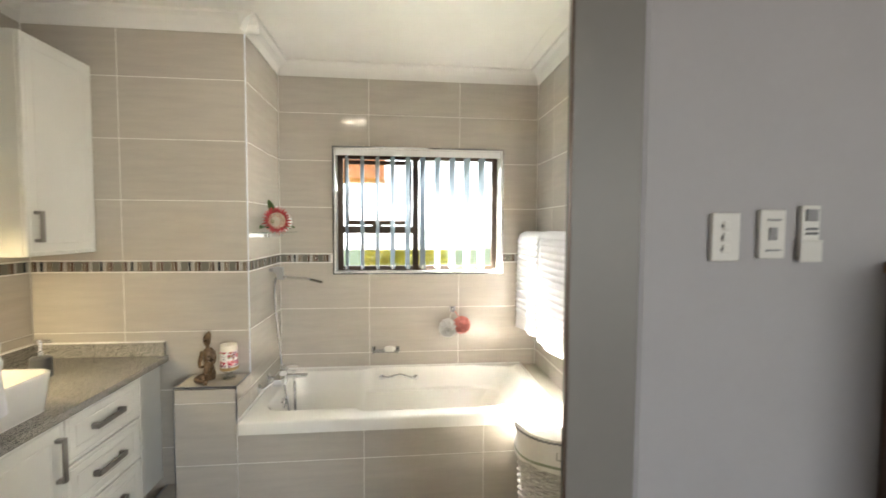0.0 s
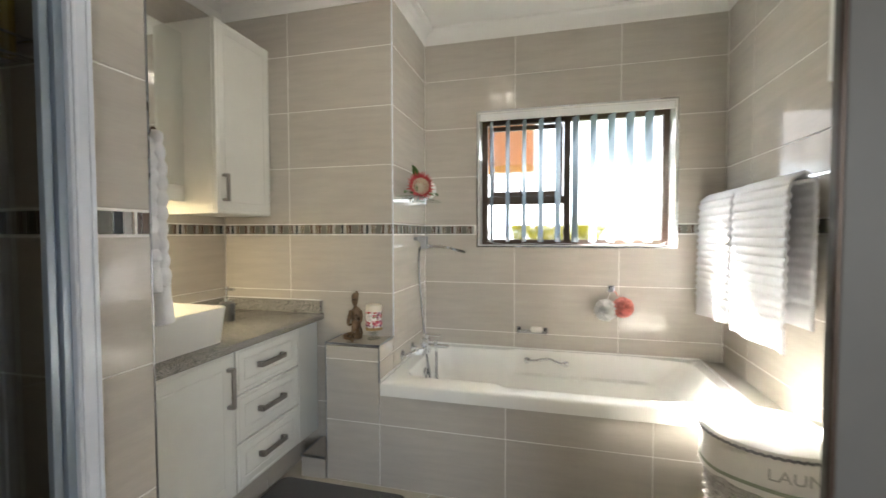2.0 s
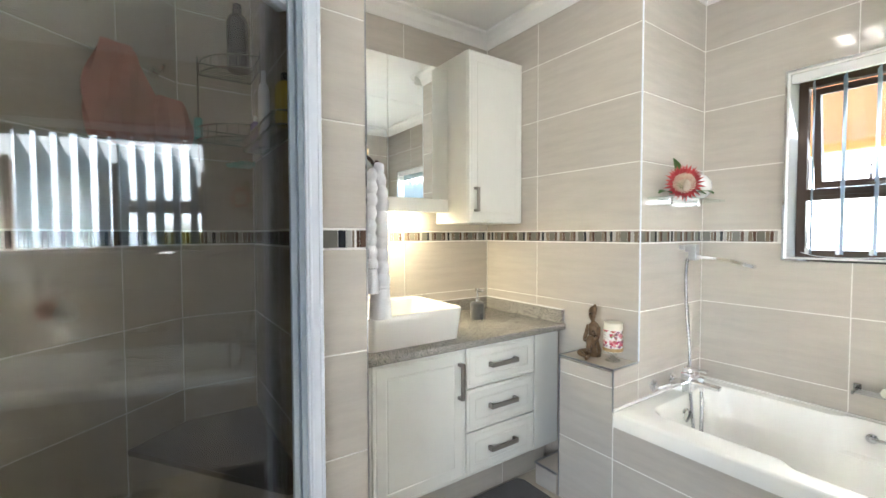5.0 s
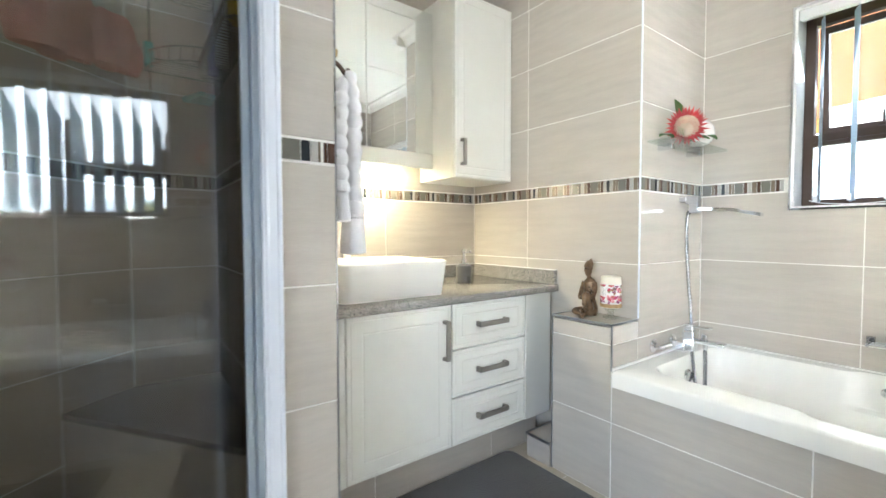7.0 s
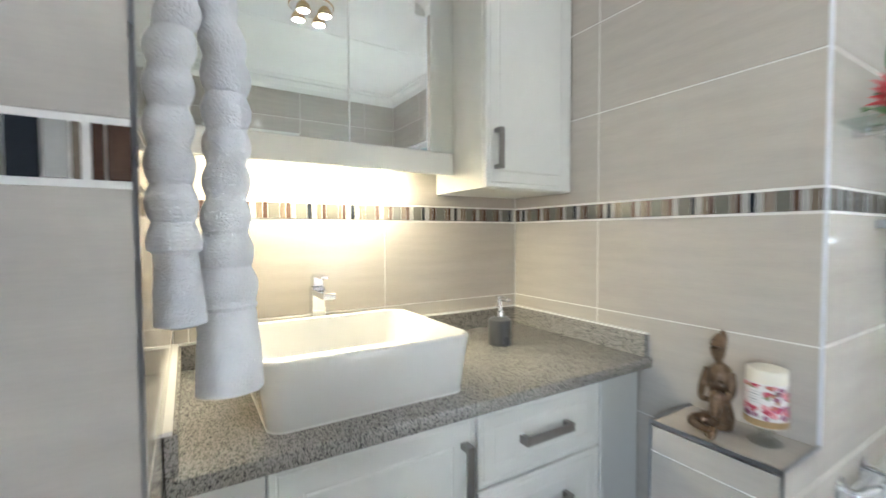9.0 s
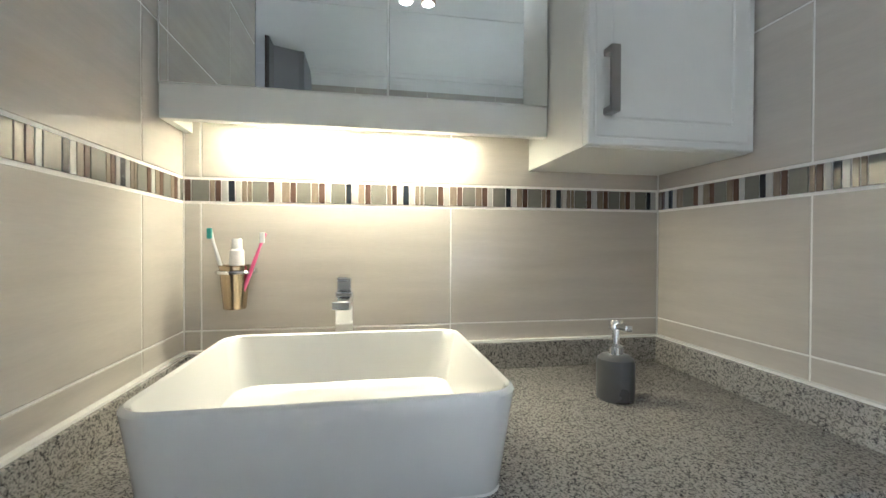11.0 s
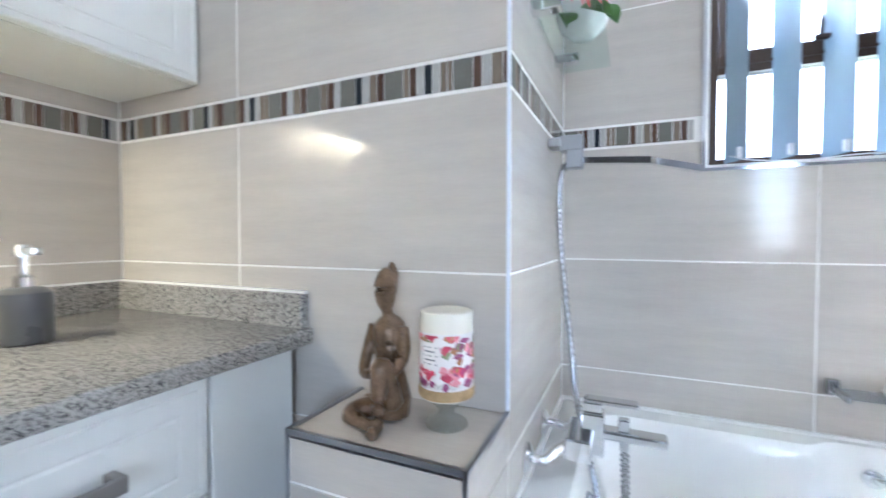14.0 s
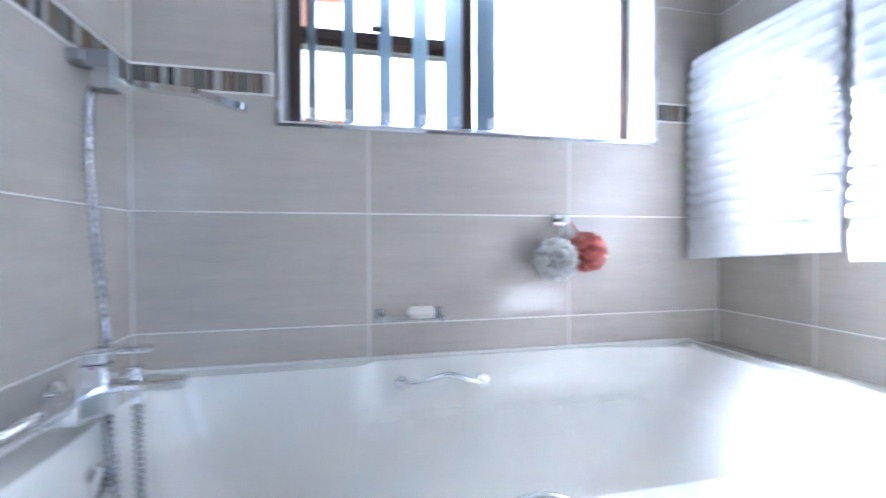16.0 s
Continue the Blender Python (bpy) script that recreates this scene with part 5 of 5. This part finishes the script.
bottle("conditioner_bottle", -0.640, -1.418, 1.580, 0.020, 0.275, BOTTLE_W, BOTTLE_W, "slim white bottle in the wire wall tray")
bottle("face_wash_tube", -0.735, -1.430, 1.580, 0.018, 0.13, PURPLE, BOTTLE_W, "purple tube standing in the wire wall tray")
tagged(part("sponge", boxes((CX + 0.02, CX + 0.06, CY - 0.225, CY - 0.195, 1.648, 1.735), bevel=0.008), TEAL), "teal sponge tucked into the wire caddy", "sponge")


def diag(s, out, z):
    p = DIAG0 + DIAGT * s + Vector((-DIAGT.y, DIAGT.x, 0)) * out
    return (p.x, p.y, z)


for i, s in enumerate((0.11, 0.29)):
    hk2 = thing("robe_hook", diag(s, 0, 1.88), "chrome robe hook on the shower wall", "hook")
    bm = tube([diag(s, 0.0, 1.88), diag(s, 0.05, 1.88), diag(s, 0.055, 1.905)], 0.006, 8)
    lathe([(0.02, 0), (0.02, 0.006), (0.01, 0.01)], diag(s, 0.0, 1.88), 16, bm, pose(0, 0, 0, 0, 0, D_ROT) @ pose(0, 0, 0, -90))
    part("peg", bm, CHROME, hk2, smooth=True)


def bundle(s, z_top, z_bot, r, label, seed):
    loops = []
    for k in range(40):
        t = k / 39
        z = z_top - (z_top - z_bot) * t
        lp = []
        for a in range(26):
            an = 2 * math.pi * a / 26
            w = r * (0.25 + 0.75 * math.sin(math.pi * min(1, 0.10 + 0.62 * t)) ** 0.8) * (1 + 0.22 * math.sin(4 * an + seed + 2 * t) + 0.45 * noise_at(math.cos(an) * 2, math.sin(an) * 2, z * 5 + seed, 1.0))
            lp.append(diag(s + w * math.cos(an), 0.06 + 0.5 * w * math.sin(an), z))
        loops.append(lp)
    tagged(part("shower_cloth", loft(loops), PINK_CLOTH, smooth=True), label, "cloth", "cloths in the shower")


bundle(0.29, 1.90, 1.575, 0.100, "pink cloth bunched over a shower hook", 1.0)
bundle(0.10, 1.775, 1.60, 0.090, "dusky pink cloth hanging from a shower hook", 6.0)

# outside the window
structure("ground", boxes((-30, 30, 0.80, 60, -0.40, -0.30)), LAWN, "sunlit yellow-green lawn outside the window", "ground")
# Unseen eave, added to keep the sun off the window's upper part.
structure("unseen_eave", boxes((-4.0, 5.0, 0.78, 1.54, 2.58, 2.66), (-4.0, 5.0, 1.54, 1.57, 2.53, 2.70)), CEIL, "unseen white eave added over the window to cut off the upper sun", "eave")
house = thing("neighbour_house", (-1.6, 4.0, -0.3), "peach plastered house seen through the window", "house")
part("wall", boxes((-4.0, -0.75, 4.0, 4.2, -0.3, 2.35)), PALE, house)
part("eave", boxes((-4.2, 0.55, 3.6, 4.4, 2.12, 3.45)), PEACH, house, "peach painted eave")
# Hidden wall added above the eave; it shades the left part of the window.
part("sun_blocking_wall", boxes((-4.0, -0.40, 4.4, 4.55, 3.45, 5.0), (-4.0, -0.37, 4.37, 4.58, 5.0, 5.08)), PALE, house, "unseen pale wall with a coping, added to block the sun")
hedge = bmesh.new()
hr = random.Random(3)
for k in range(4500):
    x, y = hr.uniform(0.25, 1.5), hr.uniform(4.0, 4.7)
    z = hr.uniform(-0.3, 1.38 + 0.14 * noise_at(x, y, 0, 3))
    v = [Vector((hr.uniform(-1, 1), hr.uniform(-1, 1), hr.uniform(-1, 1))) * 0.075 for _ in range(3)]
    hedge.faces.new([hedge.verts.new(Vector((x, y, z)) + q) for q in v])
tagged(part("hedge", hedge, mat("yellow_green_foliage", (0.26, 0.23, 0.015), 0.6, vary=0.3, scale=5)), "yellow-green hedge outside the window", "hedge", kind="stuff")
structure("backdrop", boxes((-30, 30, 40, 40.1, -0.3, 30)), glow("hazy_bright_sky", (0.95, 0.97, 1.0), 0.2), "bright hazy sky beyond the garden", "sky")


# ---- pieces: wall and floor tiles, mosaic border ----
TILE_MESH = {}


def tile_mesh(w, h, material, chamfer=0.0012):
    key = (round(w, 4), round(h, 4), material.name)
    if key not in TILE_MESH:
        bm = bmesh.new()
        c = chamfer
        loft([[(0, 0.006, 0), (w, 0.006, 0), (w, 0.006, h), (0, 0.006, h)], [(0, c, 0), (w, c, 0), (w, c, h), (0, c, h)], [(c, 0, c), (w - c, 0, c), (w - c, 0, h - c), (c, 0, h - c)]], bm, cap0=False)
        TILE_MESH[key] = mesh_of("tile", bm, material)
    return TILE_MESH[key]


def cut_mesh(rects, x0, z0, material):
    bm = bmesh.new()
    for a, b, c, d in rects:
        a, b, c, d = a - x0, b - x0, c - z0, d - z0
        loft([[(a, 0.006, c), (b, 0.006, c), (b, 0.006, d), (a, 0.006, d)], [(a, 0, c), (b, 0, c), (b, 0, d), (a, 0, d)]], bm, cap0=False)
    return mesh_of("tile", bm, material)


def put_piece(name, me, parent, m):
    ob = new(name, me)
    ob.parent = parent
    ob.matrix_parent_inverse = parent.matrix_basis.inverted()
    ob.matrix_basis = m
    return ob


ROW = 0.303
BORDER0, BORDER1 = 1.212, 1.272
GAP = 0.004
Z_JOINTS = [0, ROW, 2 * ROW, 3 * ROW, BORDER0]
Z_UPPER = [BORDER1, BORDER1 + ROW, BORDER1 + 2 * ROW, BORDER1 + 3 * ROW, CORNICE_Z + 0.02]
CELLS = list(zip(Z_JOINTS, Z_JOINTS[1:])) + list(zip(Z_UPPER, Z_UPPER[1:]))
BORDER_SEQ = [(0, 0.038), (3, 0.011), (1, 0.012), (2, 0.013), (4, 0.014), (2, 0.013), (3, 0.011), (3, 0.009), (0, 0.034), (5, 0.014), (2, 0.014), (3, 0.018), (5, 0.013), (0, 0.033), (3, 0.016), (5, 0.014), (2, 0.012), (0, 0.034), (4, 0.013), (2, 0.014), (3, 0.015), (1, 0.013)]
border_at = 0


def tiled(parent, origin, angle, joints, cells=CELLS, hole=None, border=True, sequence=None):
    """Tiles on a face that runs from origin along angle (degrees), its front to the right of that way; joints: where upright joints fall."""
    global border_at
    base = Matrix.Translation(origin) @ pose(0, 0, 0, 0, 0, angle)
    for a, b in zip(joints, joints[1:]):
        for c, d in cells:
            x0, x1, z0, z1 = a + GAP / 2, b - GAP / 2, c + GAP / 2, d - GAP / 2
            if x1 - x0 < 0.004 or z1 - z0 < 0.004:
                continue
            if hole and x0 < hole[1] and x1 > hole[0] and z0 < hole[3] and z1 > hole[2]:
                rects = []
                if x0 < hole[0]:
                    rects.append((x0, hole[0], z0, z1))
                if x1 > hole[1]:
                    rects.append((hole[1], x1, z0, z1))
                u0, u1 = max(x0, hole[0]), min(x1, hole[1])
                if z0 < hole[2]:
                    rects.append((u0, u1, z0, hole[2]))
                if z1 > hole[3]:
                    rects.append((u0, u1, hole[3], z1))
                if rects:
                    put_piece("tile", cut_mesh(rects, x0, z0, TILE), parent, base @ Matrix.Translation((x0, 0, z0)))
                continue
            put_piece("tile", tile_mesh(x1 - x0, z1 - z0, TILE), parent, base @ Matrix.Translation((x0, 0, z0)))
    if border:
        x = joints[0] + 0.002
        while x < joints[-1] - 0.006:
            if sequence:
                k, w = sequence.pop(0)
            else:
                k, w = BORDER_SEQ[border_at % len(BORDER_SEQ)]
                border_at += 1
            w = min(w, joints[-1] - 0.002 - x)
            if w > 0.004 and not (hole and x + w > hole[0] - 0.004 and x < hole[1] + 0.004):
                put_piece("mosaic_strip", tile_mesh(w, 0.050, STRIPS[k], 0.0006), parent, base @ Matrix.Translation((x, -0.0005, BORDER0 + 0.005)))
            x += w + 0.0018


tiled(wall_window, (0, WIN_Y, 0), 0, [0, 0.572, 1.172, RIGHT_X], hole=(WX0 - 0.008, WX1 + 0.008, WZ0 - 0.008, WZ1 + 0.008))
tiled(wall_column, (VAN_X, 0, 0), 0, [0, 0.425, 1.03])
tiled(wall_column, (0, 0, 0), 90, [0, WIN_Y])
tiled(wall_vanity, (VAN_X, NIB_Y, 0), 90, [0, 0.038, 0.64, 1.244])
tiled(wall_vanity, (VAN_X, -1.67, 0), 90, [0, 0.284])
tiled(wall_nib, (NIB_X, NIB_Y, 0), 180, [0, 0.30, 0.716, 0.901])
tiled(wall_nib, (NIB_X, NIB_Y2, 0), 90, [0, 0.142], sequence=[(0, 0.050), (4, 0.022), (2, 0.017), (3, 0.006), (2, 0.004), (1, 0.009), (5, 0.018), (5, 0.018)])
tiled(wall_nib, (VAN_X, NIB_Y2, 0), 0, [0, 0.45, 0.901])
tiled(wall_right, (RIGHT_X, WIN_Y, 0), -90, [0, 0.30, 0.90, 1.50, 1.87])
tiled(wall_shower, tuple(DIAG0 + DIAGT * 1.3), D_ROT + 180, [0, 0.45, 1.05, 1.30])
tiled(apron, (0, -0.19, 0), 0, [0, 0.60, 1.20, 1.709], [(0, ROW), (ROW, 0.451)], border=False)
tiled(pedestal, (-0.283, -0.19, 0), 0, [0, 0.282], [(0, ROW), (ROW, 2 * ROW), (2 * ROW, 0.674)], border=False)
tiled(pedestal, (0.0005, -0.187, 0), 90, [0, 0.187], [(0.30, 2 * ROW), (2 * ROW, 0.68)], border=False)
tiled(pedestal, (-0.283, 0.0, 0), -90, [0, 0.187], [(0, ROW), (ROW, 2 * ROW), (2 * ROW, 0.674)], border=False)
put_piece("tile", tile_mesh(0.276, 0.183, TILE), pedestal, Matrix.Translation((-0.280, -0.185, 0.684)) @ Matrix.Rotation(radians(-90), 4, "X"))
tiled(toe, (-0.508, NIB_Y, 0), 90, [0, 0.30, 0.90, 1.21], [(0, 0.163)], border=False)
for fx in range(-3, 4):
    for fy in range(-8, 2):
        x0, y0 = fx * 0.45 - 0.20, fy * 0.45 - 0.255
        put_piece("floor_tile", tile_mesh(0.446, 0.446, FLOOR_TILE), floor, Matrix.Translation((x0, y0, FLOOR_Z)) @ Matrix.Rotation(radians(-90), 4, "X"))
